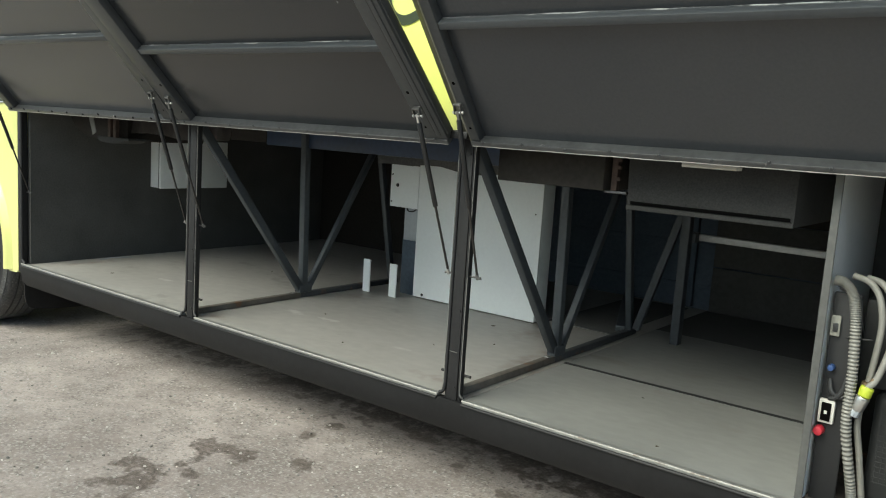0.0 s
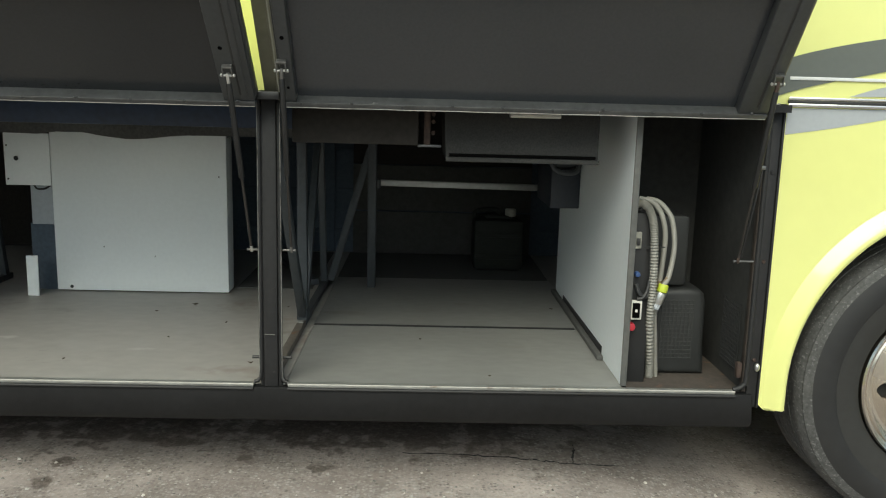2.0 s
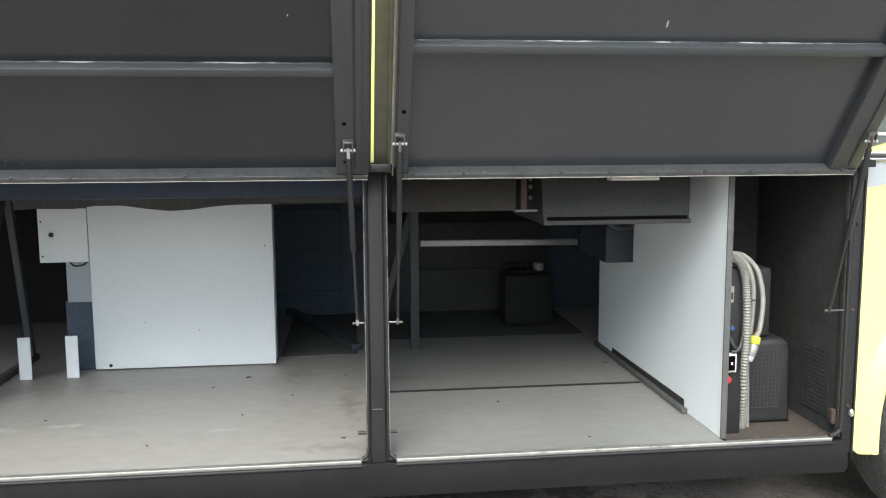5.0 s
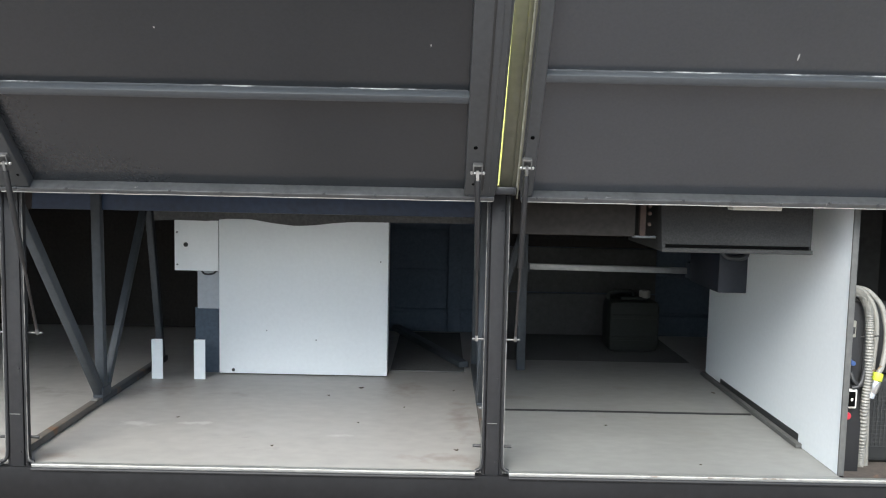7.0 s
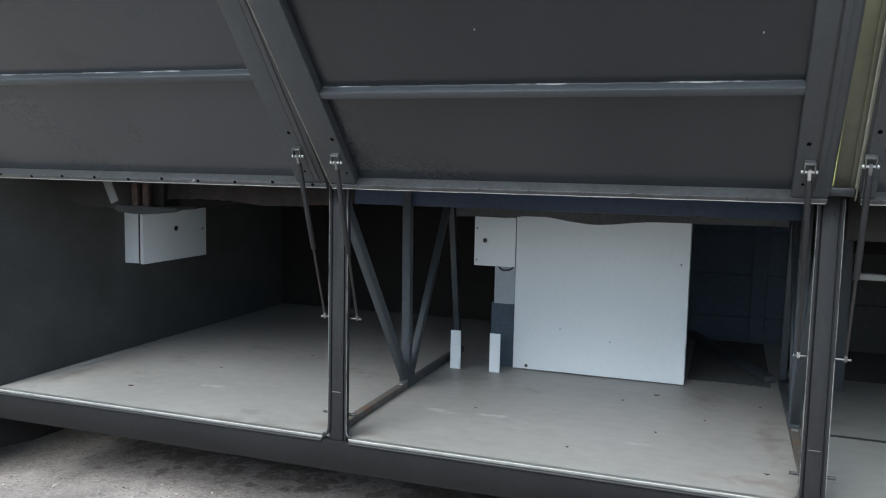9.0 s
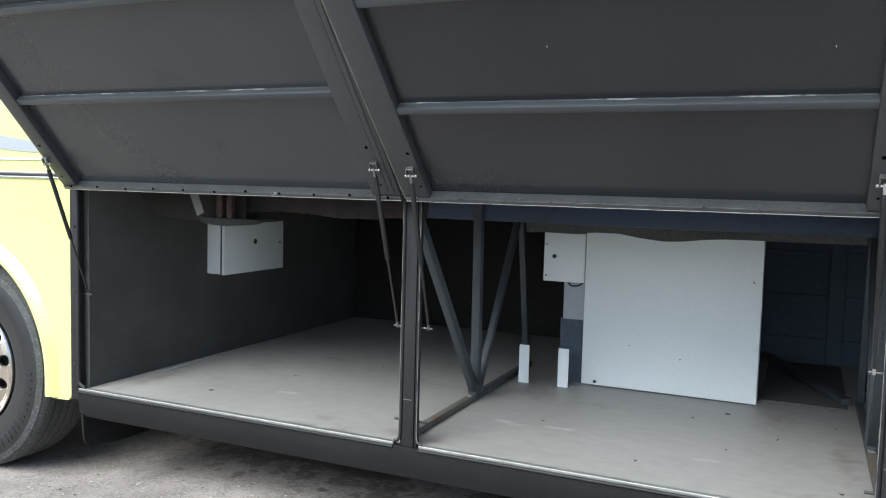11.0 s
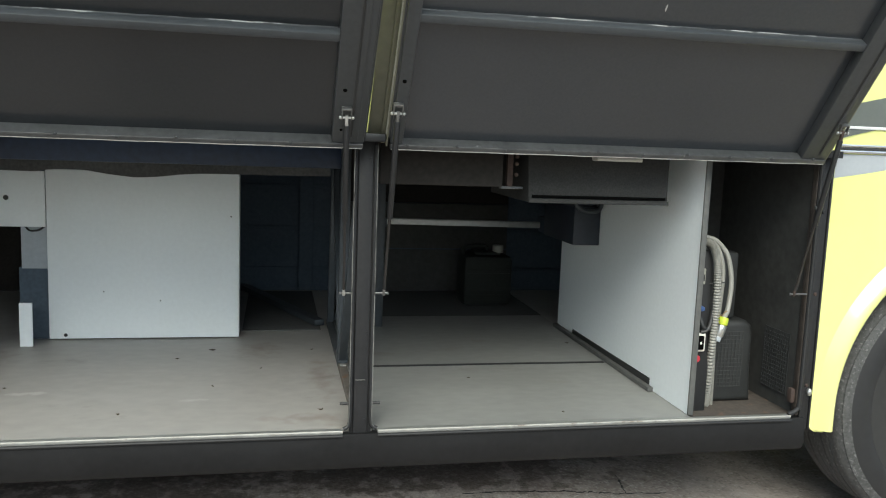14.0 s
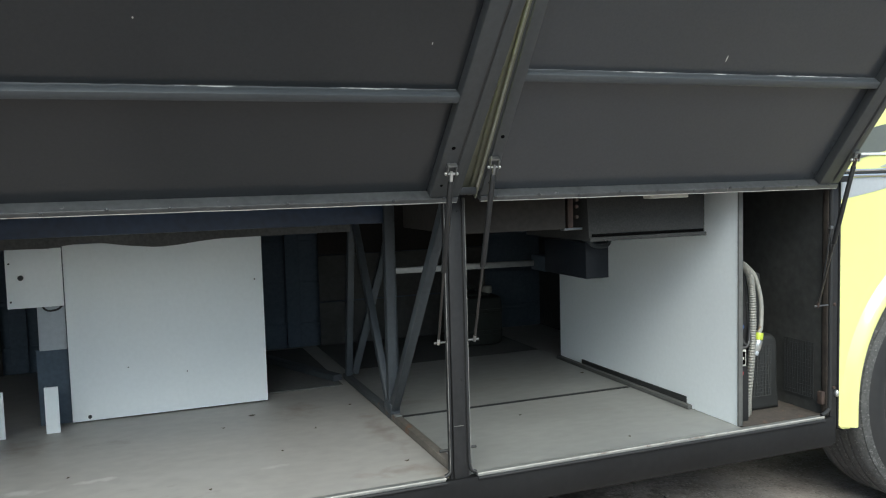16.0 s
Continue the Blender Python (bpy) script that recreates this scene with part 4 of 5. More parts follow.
for name, x, s in (("end_jamb", -3.142, 1), ("end_jamb", XC + 0.051, -1)):
    j = thing(name, (x, 0.03, SILL), "dark worn end jamb of the luggage bay", "door jamb")
    part("jamb_body", box(B(), x - (0.0255 if s > 0 else 0.016), x + 0.017, 0.0, 0.038, 0.44, 1.402, 0.004), POST, j)
    part("rubber_seal", tube(B(), curve_points([(x + s * 0.02, 0.0, 1.38), (x + s * 0.02, 0.0, 0.9), (x + s * 0.02, 0.0, 0.56), (x + s * 0.028, 0.0, 0.515), (x + s * 0.06, -0.002, 0.499)], 8), 0.008, 10), RUBBER, j)
    for z in (0.60, 0.92, 1.2):
        part("screw", cyl(B(), (x, 0.001, z), (x, -0.005, z), 0.007, 0.005, 10), RUST if z < 0.95 else POST, j)
    if s < 0:
        part("inner_edge", box(B(), x - 0.030, x - 0.0165, 0.004, 0.030, 0.4915, 1.395, 0.003), GRIME, j, "rusty brown inner edge")
        part("rusty_lug", box(B(), x - 0.048, x - 0.031, 0.010, 0.034, 0.535, 0.585, 0.004), RUST, j, "small rusty lug")
        part("latch_bolt", ball(B(), (x + 0.008, -0.006, 0.578), 0.011, (0.8, 1, 1.3)), GALV, j, "small bright latch bolt")

# ---- steel frames between the bays ----


def build_truss(x, back_frame):
    t = thing("steel_truss", (x, 0.72, SILL), "slate grey welded steel truss between luggage bays", "steel frame", "bay frames")
    part("floor_rail", beam(B(), (x, 0.06, 0.504), (x, 0.69, 0.504), 0.030, 0.028), RAIL_WORN, t, "worn brown front of the floor rail")
    part("floor_rail", beam(B(), (x, 0.692, 0.504), (x, 1.47, 0.504), 0.030, 0.028), TRUSS_RUST, t)
    part("diagonal", beam(B(), (x, 0.045, 1.375), (x, 0.70, 0.53), 0.031, 0.040), TRUSS, t)
    part("upright", beam(B(), (x, 0.715, 0.52), (x, 0.695, 1.402), 0.037, 0.036, up=(0, 1, 0)), TRUSS, t)
    part("diagonal", beam(B(), (x, 0.745, 0.53), (x, 1.21, 1.26), 0.029, 0.032), TRUSS, t)
    part("upright", beam(B(), (x, 1.42, 0.52), (x, 1.25, 1.36), 0.030, 0.034, up=(0, 1, 0)), TRUSS, t)
    part("top_rail", beam(B(), (x, 0.76, 1.388), (x, 1.42, 1.388), 0.034, 0.030), TRUSS, t)
    part("foot_gusset", box(B(), x - 0.021, x + 0.021, 0.675, 0.765, 0.515, 0.56, 0.008), TRUSS, t)
    part("clip", box(B(), x - 0.012, x + 0.012, 0.635, 0.66, 0.5175, 0.5235, 0.002), LIP, t, "small worn metal clip")
    if back_frame:
        part("upright", beam(B(), (0.215, 1.43, SILL), (0.215, 1.43, 1.402), 0.04, 0.05, up=(0, 1, 0)), TRUSS, t)
        part("diagonal", beam(B(), (x + 0.03, 1.43, 0.52), (0.205, 1.43, 1.16), 0.03, 0.034), TRUSS, t)
        part("floor_brace", beam(B(), (x - 0.05, 1.43, 0.507), (-0.45, 2.34, 0.517), 0.05, 0.03), TRUSS, t)


build_truss(XA - 0.028, False)
build_truss(-0.014, True)
cb = thing("cross_beam", (-0.75, 0.73, 1.25), "dark blue steel box beam below the ceiling", "steel beam")
part("beam_body", box(B(), -1.86, -0.025, 0.70, 0.76, 1.270, 1.404, 0.005), BLUE, cb)
part("beam_end", box(B(), -2.62, -1.861, 0.70, 0.76, 1.280, 1.404, 0.005), BROWN, cb, "brown black end of the beam")

# broken joint in the concrete under the coach
def ground_crack(points, width):
    bm, prev = B(), None
    rnd0 = random.Random(3)
    for p in curve_points([(x, y, 0) for x, y in points], 14):
        w = width * (0.35 + rnd0.random())
        x, y = p.x + rnd0.uniform(-0.006, 0.006), p.y + rnd0.uniform(-0.006, 0.006)
        cur = (bm.verts.new((x, y - w, ground_height(x, y - w) + 0.003)), bm.verts.new((x, y + w, ground_height(x, y + w) + 0.003)))
        if prev:
            bm.faces.new((prev[0], cur[0], cur[1], prev[1]))
        prev = cur
    part("crack", bm, WELL, ground_ob, "dark broken joint in the concrete", 0)


ground_crack([(0.40, 0.33), (0.74, 0.316), (0.90, 0.29), (1.02, 0.283), (1.20, 0.303)], 0.0045)
ground_crack([(1.02, 0.29), (1.035, 0.36), (1.054, 0.45)], 0.006)

# ---- white service panels ----
sp = thing("service_panel", (-0.78, 1.24, SILL), "large white access panel standing on bay floor", "access panel")
part("face", box(B(), -1.208, -0.428, 1.214, 1.228, 0.496, 1.215, 0.0025), WHITE, sp)
part("carcass", box(B(), -1.204, -0.4335, 1.229, 1.33, SILL, 1.2, 0.004), BOARD_EDGE, sp, "dark board box behind the panel")
part("side_cheek", box(B(), -0.433, -0.4285, 1.2285, 1.325, 0.498, 1.205, 0.0015), WHITE, sp, "white flank of the panel")
part("side_face", box(B(), -1.413, -1.212, 1.216, 1.228, 0.973, 1.205, 0.002), WHITE, sp, "small white side panel")
part("lower_face", box(B(), -1.313, -1.212, 1.232, 1.242, 0.795, 0.972, 0.002), PALE, sp, "pale grey lower board")
part("lower_face", box(B(), -1.328, -1.21, 1.245, 1.256, SILL, 0.798, 0.002), BLUEGREY, sp, "blue grey lower board")
for x, z, r in ((-1.361, 1.093, 0.011), (-1.143, 0.512, 0.009), (-1.4, 1.15, 0.004), (-1.4, 1, 0.004), (-0.463, 1.03, 0.004), (-0.988, 0.7, 0.003), (-0.758, 0.66, 0.003)):
    part("screw", cyl(B(), (x, 1.2165, z), (x, 1.2105, z), r, r * 0.7, 14), BLACK, sp)
part("cable_loop", tube(B(), curve_points([(-1.293, 1.225, 0.975), (-1.273, 1.215, 0.958), (-1.238, 1.215, 0.96), (-1.218, 1.222, 0.975)], 6), 0.004, 8), BLACK, sp)
# drape over the top edge, with a wavy hem
HEM = ((-1.50, -1.42, -1.25, -1.19, -1.12, -1.05, -0.97, -0.85, -0.76, -0.68, -0.60, -0.04), (1.202, 1.207, 1.204, 1.214, 1.221, 1.215, 1.202, 1.190, 1.195, 1.206, 1.213, 1.216))
bm = B()
low = [(-1.50 + 1.46 * k / 48) for k in range(49)]
rowa, rowb = [], []
for x in low:
    z = float(np.interp(x, HEM[0], HEM[1]))
    rowa.append(bm.verts.new((x, 1.196 + 0.006 * math.sin(x * 23), z)))
    rowb.append(bm.verts.new((x, 1.196 + 0.006 * math.sin(x * 17), 1.404)))
for i in range(len(low) - 1):
    bm.faces.new((rowa[i], rowa[i + 1], rowb[i + 1], rowb[i]))
ext = bmesh.ops.extrude_face_region(bm, geom=list(bm.faces))
bmesh.ops.translate(bm, vec=(0, 0.012, 0), verts=[v for v in ext["geom"] if isinstance(v, bmesh.types.BMVert)])
bmesh.ops.recalc_face_normals(bm, faces=bm.faces)
solid("insulation_drape", bm, DARK, "black insulation sheet with wavy lower edge", "insulation")
for x, y in ((-1.460, 1.11), (-1.270, 1.115)):
    k = thing("floor_bracket", (x, y, SILL), "short white upright bracket screwed to floor", "bracket", "floor brackets")
    part("plate", box(B(), x - 0.025, x + 0.025, y - 0.004, y + 0.004, SILL, 0.672, 0.0015), WHITE, k)
    part("flange", box(B(), x - 0.025, x - 0.019, y + 0.0045, y + 0.04, SILL, 0.668, 0.0015), PALE, k)

# ---- bay by the left wall ----
jb = thing("junction_box", (-3.043, 1.055, 0.923), "white metal junction box on the felt wall", "junction box")
part("gasket", box(B(), -3.0185, -3.0078, 0.806, 1.31, 0.931, 1.225), RUBBER, jb, "black gap behind the cover")
part("case", box(B(), -3.103, -3.019, 0.803, 1.313, 0.928, 1.228, 0.003), WHITE, jb, "white steel case")
part("door", box(B(), -3.0075, -2.989, 0.801, 1.315, 0.925, 1.231, 0.003), WHITE, jb, "white hinged cover")
part("lock", cyl(B(), (-2.99, 1.055, 1.088), (-2.984, 1.055, 1.088), 0.014, 0.012, 16), BLACK, jb)
part("screw", cyl(B(), (-2.99, 1.28, 1.073), (-2.986, 1.28, 1.073), 0.006, 0.005, 10), BLACK, jb)
hg = thing("ceiling_bracket", (-2.55, 0.2, 1.388), "rusty steel bracket under the bay ceiling", "bracket")
part("plate", prism_xz(B(), [(-2.6, 1.25), (-2.585, 1.232), (-2.52, 1.226), (-2.46, 1.224), (-2.41, 1.228), (-2.37, 1.24), (-2.3, 1.246), (-2.3, 1.254), (-2.6, 1.258)], 0.16, 0.3), WELL, hg, "dark ragged bracket plate")
for x in (-2.505, -2.452):
    part("tab", box(B(), x - 0.014, x + 0.014, 0.17, 0.19, 1.23, 1.394, 0.002), RUST, hg, "rusty steel tab")
part("paper_tag", box(B(), -0.019, 0.019, -0.002, 0.002, -0.062, 0.038, 0, pose(-2.582, 0.12, 1.328, 0, -24, 0)), TAG, hg, "pale hanging tag")
part("tag_wire", tube(B(), [(-2.602, 0.12, 1.36), (-2.608, 0.125, 1.394)], 0.002, 6), BLACK, hg)
rag_rnd = random.Random(11)
bm, prev = B(), None
for k in range(47):
    x = -2.40 + 0.82 * k / 46
    hem = 1.283 + 0.008 * math.sin(7.5 * k / 46) + rag_rnd.uniform(-0.003, 0.003)
    y = 0.235 + 0.010 * math.sin(k * 0.7)
    cur = (bm.verts.new((x, y, hem)), bm.verts.new((x, y + 0.02, 1.404)))
    if prev:
        bm.faces.new((prev[0], cur[0], cur[1], prev[1]))
    prev = cur
ext = bmesh.ops.extrude_face_region(bm, geom=list(bm.faces))
bmesh.ops.translate(bm, vec=(0, 0.006, 0), verts=[v for v in ext["geom"] if isinstance(v, bmesh.types.BMVert)])
bmesh.ops.recalc_face_normals(bm, faces=bm.faces)
solid("ragged_sheet", bm, RAG, "ragged grimy brown sheet hanging below bay ceiling", "insulation")
cv = thing("ceiling_duct", (-2.7, 0.4, 1.24), "dark ceiling duct with rounded lower corner", "duct")
part("shell", prism_xz(B(), [(-3, 1.394), (-2.985, 1.35), (-2.95, 1.31), (-2.9, 1.275), (-2.84, 1.252), (-2.76, 1.242), (-2.4, 1.24), (-2.4, 1.394)], 0.215, 0.69), BROWN, cv, smooth=40)
bm = tube(B(), curve_points([(-3.042, 0.43, 0.493), (-3.036, 0.50, 0.499), (-3.038, 0.57, 0.496), (-3.032, 0.64, 0.493)], 6), 0.0025, 6)
solid("wire_offcut", bm, PALE, "pale bent wire lying on bay floor", "wire")

# ---- bay with the partition ----
pb = thing("partition_board", (1.13, 0.6, SILL), "white partition board with dark edge and base strip", "partition")
bm = B()
pts = [(0.048, 0.491), (0.347, 0.491), (0.347, 0.532), (1.175, 0.526), (1.175, 0.491), (1.385, 0.508), (1.385, 1.402), (0.048, 1.402)]
a = [bm.verts.new((1.115, y, z)) for y, z in pts]
b = [bm.verts.new((1.127, y, z)) for y, z in pts]
bm.faces.new(list(reversed(a))), bm.faces.new(b)
for i in range(len(pts)):
    j = (i + 1) % len(pts)
    bm.faces.new((a[i], a[j], b[j], b[i]))
bmesh.ops.recalc_face_normals(bm, faces=bm.faces)
part("board", bm, WHITE, pb)
part("edge_strip", box(B(), 1.111, 1.131, 0.040, 0.0475, 0.491, 1.402, 0.002), BOARD_EDGE, pb, "dark edge strip")
part("base_strip", box(B(), 1.1135, 1.129, 0.352, 1.173, 0.491, 0.5275, 0.002), BLACK, pb, "black strip in the base cut-out")
part("base_rail", box(B(), 1.092, 1.1132, 0.31, 1.39, SILL, 0.507, 0.002), BOARD_EDGE, pb)

bb = thing("ceiling_box", (0.22, 0.3, 1.248), "brown black boxed board below the ceiling", "ceiling box")
part("board", box(B(), 0.042, 0.437, 0.105, 0.68, 1.25, 1.392, 0.004), BROWN, bb)
part("hanger", box(B(), 0.455, 0.475, 0.12, 0.14, 1.25, 1.392, 0.002), RUST, bb, "rusty steel hanger")
part("hanger", box(B(), 0.435, 0.51, 0.118, 0.142, 1.244, 1.252, 0.002), HINGE, bb)
for z in (1.29, 1.325, 1.348):
    part("bolt", cyl(B(), (0.484, 0.118, z), (0.484, 0.108, z), 0.007, 0.006, 8), RUST, bb)

du = thing("evaporator_duct", (0.766, 0.308, 1.208), "grey carpet covered duct box with slot", "duct")
bm = B()
prof = [(0.526, 1.204), (1.008, 1.204), (1.008, 1.404), (0.516, 1.404)]
part("case", prism_xz(B(), prof, 0.102, 0.58), CARPET, du)
part("slot", box(B(), 0.536, 0.999, 0.0965, 0.1015, 1.2185, 1.2280), VOID, du, "black air slot")
part("bottom_trim", box(B(), 0.524, 1.01, 0.092, 0.1015, 1.2025, 1.2165, 0.002), CARPET, du, "worn metal bottom trim")
lp = thing("bay_lamp", (0.79, 0.04, 1.366), "flat cream bay lamp below the hinge", "lamp")
part("lens", box(B(), 0.716, 0.87, 0.012, 0.06, 1.345, 1.357, 0.003), LAMPG, lp)
part("base", box(B(), 0.7, 0.99, 0.02, 0.07, 1.3575, 1.392, 0.002), FRAME_GREY, lp)
ub = thing("control_box", (1.058, 1.065, 0.963), "dark blue grey box with bent handle on partition", "box")
part("case", box(B(), 0.993, 1.115, 0.915, 1.315, 0.961, 1.128, 0.004), NAVY, ub)
part("handle", tube(B(), curve_points([(0.98, 0.885, 1.198), (0.983, 0.885, 1.153), (1.008, 0.88, 1.121), (1.048, 0.88, 1.111), (1.088, 0.88, 1.118), (1.103, 0.885, 1.153), (1.106, 0.885, 1.183)], 8), 0.010, 10), RIB_GREY, ub, "bent grey tube handle")
part("hanger", box(B(), 1.008, 1.098, 0.925, 0.965, 1.128, 1.407, 0.002), RIB_GREY, ub)
br = thing("load_bar", (0.68, 1.53, 0.97), "pale metal load bar across the dark bay", "bar")
part("bar", beam(B(), (0.215, 1.505, 0.994), (1.06, 1.558, 0.981), 0.025, 0.030), DULL_BAR, br)
part("bar_end", box(B(), 0.215, 0.25, 1.45, 1.52, 0.970, 1.014, 0.004), TRUSS, br)
part("bar_end", box(B(), 1.05, 1.114, 1.42, 1.58, 0.945, 1.025, 0.004), BLUEGREY, br)
jc = thing("jerrycan", (0.88, 1.95, SILL), "grey plastic canister standing in dark bay", "canister")
bm = box(B(), 0.735, 1.015, 1.86, 2.06, SILL, 0.775, 0.035)
box(bm, 0.80, 0.95, 1.90, 2.02, 0.772, 0.792, 0.012)
part("body", bm, CAN, jc)
for z in (0.57, 0.69):
    part("band", box(B(), 0.750, 1.0, 1.853, 1.862, z - 0.012, z + 0.012, 0.004), CAN, jc)
part("handle", tube(B(), curve_points([(0.745, 1.95, 0.77), (0.752, 1.95, 0.806), (0.80, 1.95, 0.818), (0.87, 1.95, 0.816), (0.885, 1.95, 0.785)], 8), 0.012, 10), CAN, jc)
part("cap", cyl(B(), (0.94, 1.93, 0.785), (0.94, 1.93, 0.826), 0.030, None, 20, 0.004), PALE_BEAD, jc, "dull cream screw cap")

# ---- service compartment by the wheel ----
solid("service_floor", box(B(), 1.129, 1.503, 0.017, 0.62, 0.462, 0.4905), DIRT, "rusty dirty floor of the service compartment", "floor", kind="structure")
solid("wall_service", box(B(), 1.129, 1.503, 0.60, 0.63, 0.4905, 1.404), SERVICE, "dusty dark back wall of service compartment", "wall", kind="structure")
hb = thing("heater_unit", (1.33, 0.3, SILL), "black plastic heater unit with vent grid", "heater")
bm = B()
pts = [(1.246, 0.4905), (1.430, 0.4905), (1.428, 0.53), (1.422, 0.60), (1.420, 0.74), (1.414, 0.772), (1.396, 0.788), (1.36, 0.792), (1.262, 0.788), (1.248, 0.775)]
prism_xz(bm, pts, 0.17, 0.54)
bmesh.ops.bevel(bm, geom=[e for e in bm.edges if abs(e.verts[0].co.y - e.verts[1].co.y) < 1e-4 and e.verts[0].co.y < 0.2], offset=0.022, segments=4, profile=0.5, affect="EDGES")
part("lower_case", bm, HEATER, hb)
part("upper_case", box(B(), 1.194, 1.351, 0.19, 0.54, 0.794, 1.036, 0.014), HEATER, hb)
bm = B()
for i in range(9):
    box(bm, 1.2675 + 0.0135 * i, 1.2715 + 0.0135 * i, 0.1672, 0.1695, 0.548, 0.752)
for j in range(15):
    box(bm, 1.2675, 1.3795, 0.1668, 0.1690, 0.548 + 0.0143 * j, 0.5515 + 0.0143 * j)
tagged(part("vent_grid", bm, VENT, hb, "net of grey vent bars"), kind="stuff")
bm = B()
for i in range(12):
    box(bm, 1.4975, 1.5, 0.072 + 0.0135 * i, 0.0755 + 0.0135 * i, 0.542, 0.762)
for j in range(16):
    box(bm, 1.4972, 1.4995, 0.072, 0.2245, 0.542 + 0.0145 * j, 0.5455 + 0.0145 * j)
tagged(part("side_grid", bm, VENT, hb, "net of grey vent bars"), kind="stuff")
ep = thing("switch_panel", (1.162, 0.086, 0.644), "black switch plate with rocker, socket and lamp", "switch panel")
part("plate", box(B(), 1.1345, 1.2, 0.088, 0.098, 0.4755, 1.054, 0.003), RUBBER, ep)
part("switch_frame", box(B(), 1.135, 1.174, 0.072, 0.087, 0.706, 0.77, 0.003), LAMPG, ep, "white switch frame")
part("rocker", box(B(), 1.1425, 1.1665, 0.0665, 0.0715, 0.7135, 0.7625, 0.002), VOID, ep, "black rocker")
part("rocker_mark", box(B(), 1.151, 1.158, 0.0655, 0.0664, 0.733, 0.742), LAMPG, ep)
part("indicator", cyl(B(), (1.142, 0.087, 0.683), (1.142, 0.061, 0.683), 0.014, 0.012, 16, 0.003), RED, ep, "red push button")
part("socket", box(B(), 1.136, 1.160, 0.078, 0.087, 0.939, 0.994, 0.003), PALE_BEAD, ep, "cream socket")
part("socket_pin", box(B(), 1.143, 1.155, 0.074, 0.0775, 0.951, 0.974, 0.001), BLACK, ep)
part("knob", cyl(B(), (1.152, 0.087, 0.856), (1.152, 0.066, 0.856), 0.0095, 0.008, 16, 0.002), BLUEP, ep, "blue knob")
part("cable", tube(B(), curve_points([(1.152, 0.081, 0.824), (1.162, 0.071, 0.794), (1.187, 0.076, 0.784), (1.197, 0.086, 0.834), (1.192, 0.091, 0.984), (1.172, 0.086, 1.064), (1.142, 0.086, 1.074)], 8), 0.006, 8), BLACK, ep)
part("cable", tube(B(), curve_points([(1.157, 0.076, 0.774), (1.177, 0.071, 0.784), (1.192, 0.076, 0.824), (1.204, 0.086, 0.934), (1.192, 0.086, 1.044), (1.147, 0.081, 1.069)], 8), 0.007, 8), BLACK, ep)

hz = thing("hose_bundle", (1.23, 0.12, SILL), "ivory corrugated drain hose looped over heater unit", "hose")
path = curve_points([(1.134, 0.072, 1.086), (1.157, 0.071, 1.084), (1.18, 0.07, 1.058), (1.195, 0.068, 0.996), (1.204, 0.072, 0.854), (1.205, 0.082, 0.705), (1.228, 0.132, 0.526), (1.232, 0.142, 0.475)], 30)
total = []
for p0, p1 in zip(path, path[1:]):
    for k in range(3):
        total.append(p0.lerp(p1, k / 3))
rr = [0.0102 + (0.0034 if (i // 3) % 2 else 0) for i in range(len(total))]
part("corrugated_hose", tube(B(), total, 0.016, 12, rr), HOSE, hz, "ivory corrugated plastic hose", 80)
part("smooth_hose", tube(B(), curve_points([(1.162, 0.152, 1.094), (1.197, 0.147, 1.086), (1.22, 0.142, 1.068), (1.237, 0.132, 1.036), (1.248, 0.122, 0.968), (1.238, 0.112, 0.834), (1.232, 0.107, 0.806)], 10), 0.0086, 12), HOSE, hz, "grey ivory smooth hose")
part("smooth_hose", tube(B(), curve_points([(1.192, 0.172, 1.091), (1.227, 0.162, 1.084), (1.254, 0.147, 1.058), (1.271, 0.132, 1.021), (1.277, 0.112, 0.941), (1.26, 0.092, 0.852), (1.242, 0.082, 0.821)], 10), 0.0086, 12), HOSE, hz, "grey ivory smooth hose")
part("collar", cyl(B(), (1.2425, 0.082, 0.824), (1.236, 0.079, 0.798), 0.0165, None, 18, 0.003), HIVIS, hz, "bright yellow green collar")
part("connector", cyl(B(), (1.236, 0.079, 0.798), (1.224, 0.078, 0.758), 0.0175, 0.015, 18, 0.004), GALV, hz, "grey threaded connector")
part("connector_nut", cyl(B(), (1.226, 0.078, 0.766), (1.218, 0.078, 0.742), 0.013, 0.012, 8, 0.002), PALE, hz)
part("lower_hose", tube(B(), curve_points([(1.23, 0.108, 0.786), (1.226, 0.107, 0.716), (1.237, 0.122, 0.632), (1.258, 0.152, 0.475)], 8), 0.0085, 10), HOSE, hz)
part("tie_wrap", beam(B(), (1.177, 0.08, 0.941), (1.237, 0.08, 0.946), 0.004, 0.005), BLACK, hz)
bm = cyl(B(), (1.235, 0.105, 0.831), (1.228, 0.105, 0.771), 0.0125, 0.011, 10, 0.002)
beam(bm, (1.235, 0.088, 0.816), (1.254, 0.084, 0.846), 0.006, 0.012)
part("valve", bm, BRASS, hz, "tarnished brass valve")
wl = thing("hanging_cable", (1.40, 0.0, 1.38), "thin grey cable hanging from the door hinge", "cable")
part("cable_run", tube(B(), curve_points([(1.438, -0.012, 1.365), (1.462, -0.014, 1.363), (1.484, -0.016, 1.374), (1.498, -0.018, 1.398), (1.522, -0.02, 1.407)], 8), 0.0032, 8), PALE_BEAD, wl)
part("stay_wire", tube(B(), [(1.492, -0.012, 1.215), (1.474, -0.008, 1.08), (1.452, -0.002, 0.935)], 0.003, 8), STRUT, wl, "thin black stay wire")
part("wire_clip", box(B(), 1.485, 1.499, -0.018, -0.006, 1.208, 1.220, 0.002), JOINT, wl)

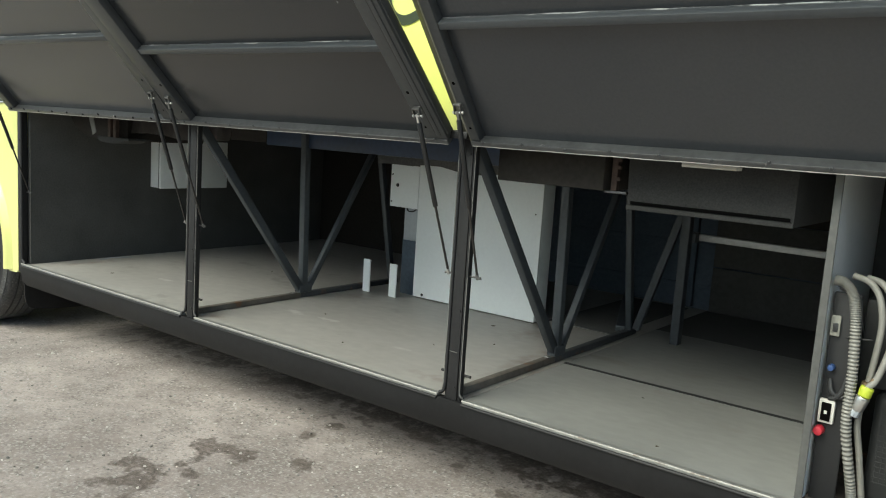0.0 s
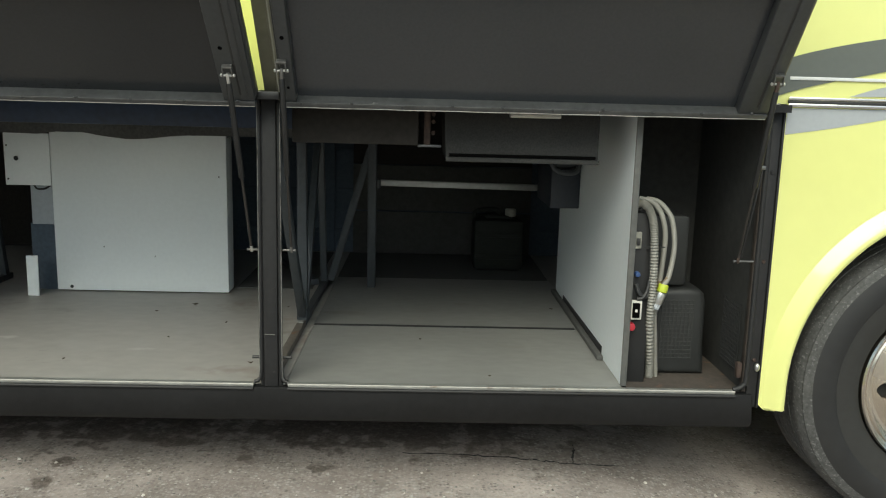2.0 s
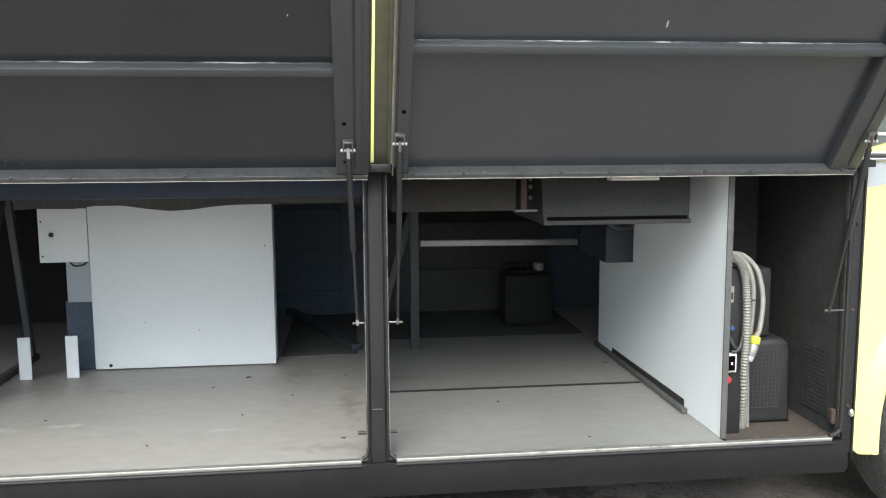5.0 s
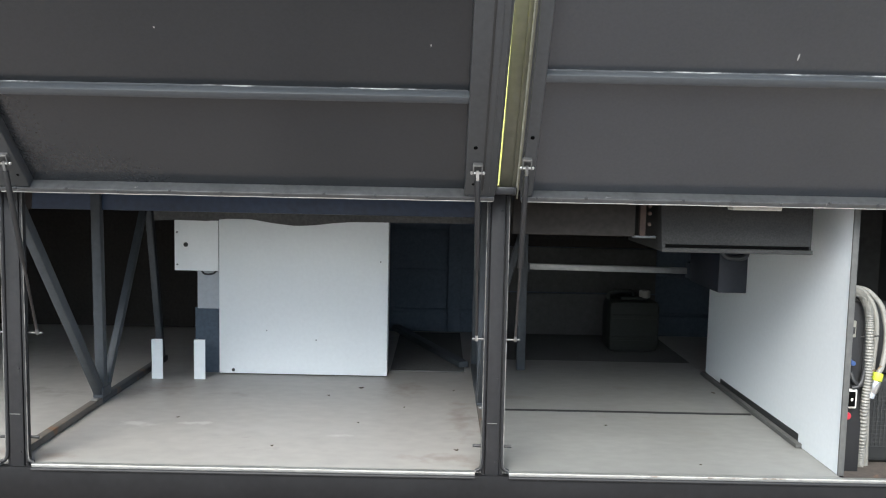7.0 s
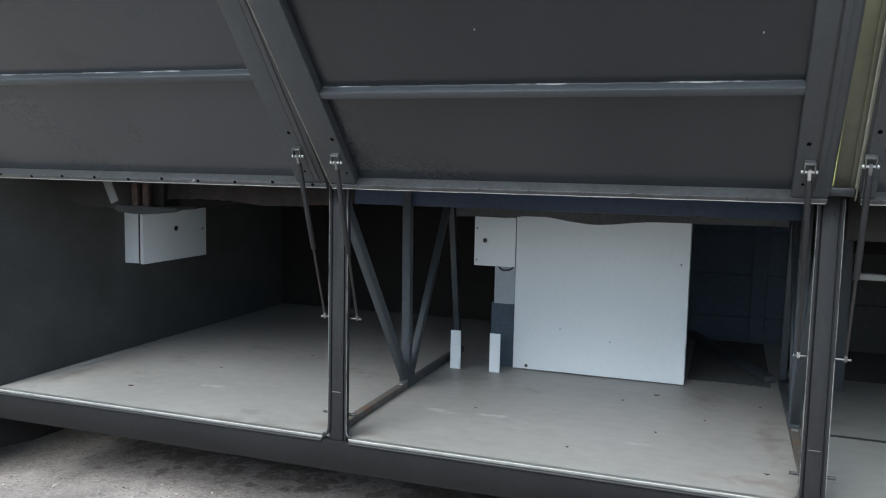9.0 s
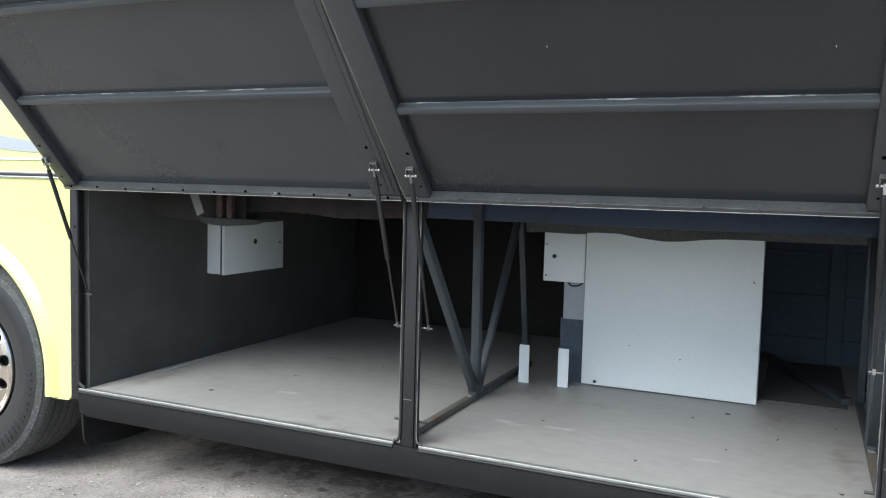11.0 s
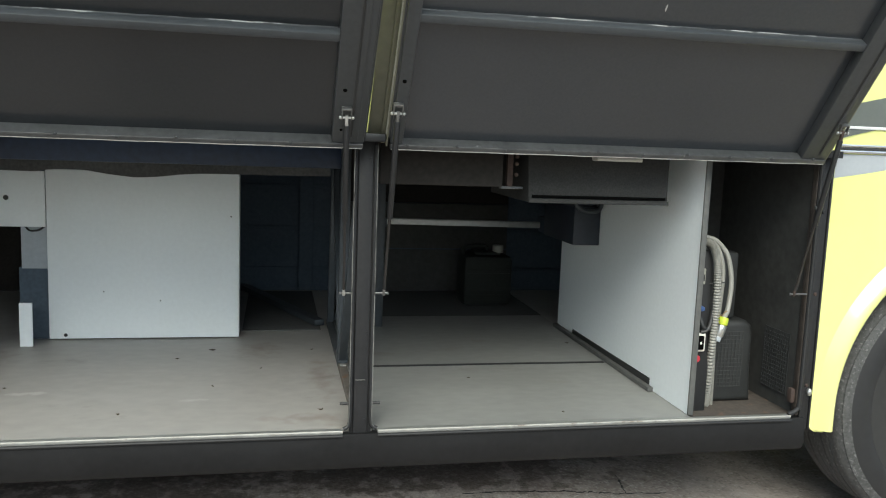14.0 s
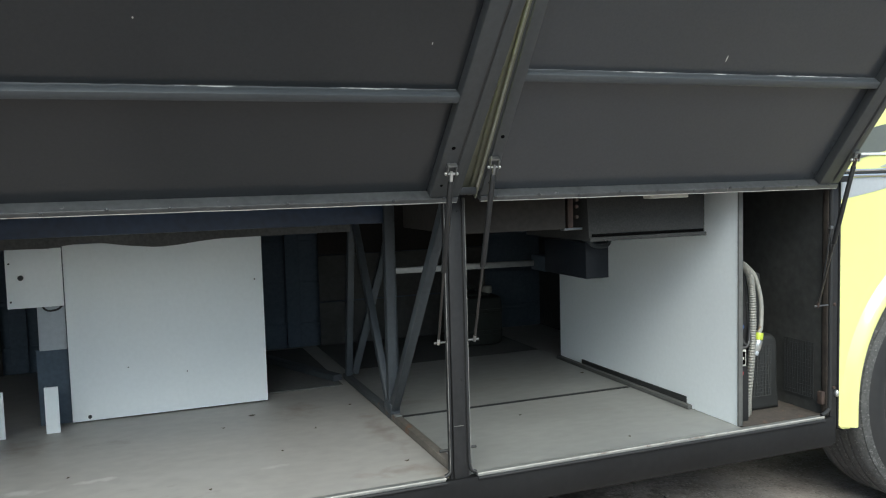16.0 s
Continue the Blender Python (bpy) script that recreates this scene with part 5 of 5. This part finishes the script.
# ---- litter on the bay floor ----
LEAF = mat("dry_leaf", (0.075, 0.055, 0.035), 0.9, vary=0.4, grain=80, bump=0.2)
rnd = random.Random(7)


def leaf(x, y, size):
    bm = B()
    n = 7
    rim_v = []
    for k in range(n):
        a = 2 * math.pi * k / n
        r = size * (0.5 + 0.6 * rnd.random()) * (1.0 if k % 2 else 0.6)
        rim_v.append(bm.verts.new((x + r * math.cos(a), y + 0.7 * r * math.sin(a), SILL + 0.0015 + 0.004 * rnd.random())))
    top = bm.verts.new((x, y, SILL + 0.005))
    low_v = bm.verts.new((x, y, SILL + 0.0005))
    for k in range(n):
        bm.faces.new((rim_v[k], rim_v[(k + 1) % n], top))
        bm.faces.new((rim_v[(k + 1) % n], rim_v[k], low_v))
    solid("leaf_scrap", bm, LEAF, "small dry brown leaf scrap on bay floor", "leaf", "leaf scraps", smooth=0)


for x, y, size in ((-2.4527, 0.669, 0.010), (-2.6148, 0.26, 0.022), (-1.181, 0.53, 0.012), (-0.5232, 1.007, 0.020), (-0.6508, 0.876, 0.011), (-0.1177, 0.99, 0.012),
                   (-0.1202, 0.212, 0.016), (0.4589, 0.533, 0.010), (1.0416, 1.04, 0.014), (0.692, 0.117, 0.012), (-0.3245, 0.72, 0.008), (-0.487, 0.50, 0.007), (-0.7575, 0.22, 0.008), (-2.1857, 1.05, 0.008)):
    leaf(x, y, size)

# ---- loose grit on the yard ----
GRIT = mat("loose_grit_stone", (0.36, 0.34, 0.31), 0.9, vary=0.35, grain=30, stain=20, bump=0.2)
gn = GRIT.node_tree
geo, per_stone = gn.nodes.new("ShaderNodeNewGeometry"), gn.nodes.new("ShaderNodeMapRange")
tone = gn.nodes.new("ShaderNodeVectorMath")
tone.operation = "SCALE"
per_stone.inputs[3].default_value, per_stone.inputs[4].default_value = 0.3, 1.5
gn.links.new(geo.outputs["Random Per Island"], per_stone.inputs[0])
base_in = gn.nodes["Principled BSDF"].inputs["Base Color"]
gn.links.new(base_in.links[0].from_socket, tone.inputs[0])
gn.links.new(per_stone.outputs[0], tone.inputs["Scale"])
gn.links.new(tone.outputs[0], base_in)
verts, faces = [], []
for k in range(4200):
    x, y = rnd.uniform(-4.2, 3.4), rnd.uniform(-1.7, 0.25)
    s = 0.0022 + 0.0066 * rnd.random() ** 2.5
    z, n0, turn0 = ground_height(x, y), len(verts), rnd.random() * 6.3
    for i in range(5):
        a = turn0 + 2 * math.pi * i / 5
        rad = s * (0.7 + 0.5 * rnd.random())
        verts.append((x + rad * math.cos(a), y + rad * math.sin(a), z - 0.001))
        verts.append((x + 0.65 * rad * math.cos(a + 0.3), y + 0.65 * rad * math.sin(a + 0.3), z + s * (0.35 + 0.35 * rnd.random())))
    for i in range(5):
        j = (i + 1) % 5
        faces.append((n0 + 2 * i, n0 + 2 * j, n0 + 2 * j + 1, n0 + 2 * i + 1))
    faces.append(tuple(n0 + 2 * i + 1 for i in range(5)))
me = bpy.data.meshes.new("loose_grit")
me.from_pydata(verts, [], faces)
me.materials.append(GRIT)
tagged(new("loose_grit", me), "small loose grit stones scattered over the yard", "grit", kind="stuff")
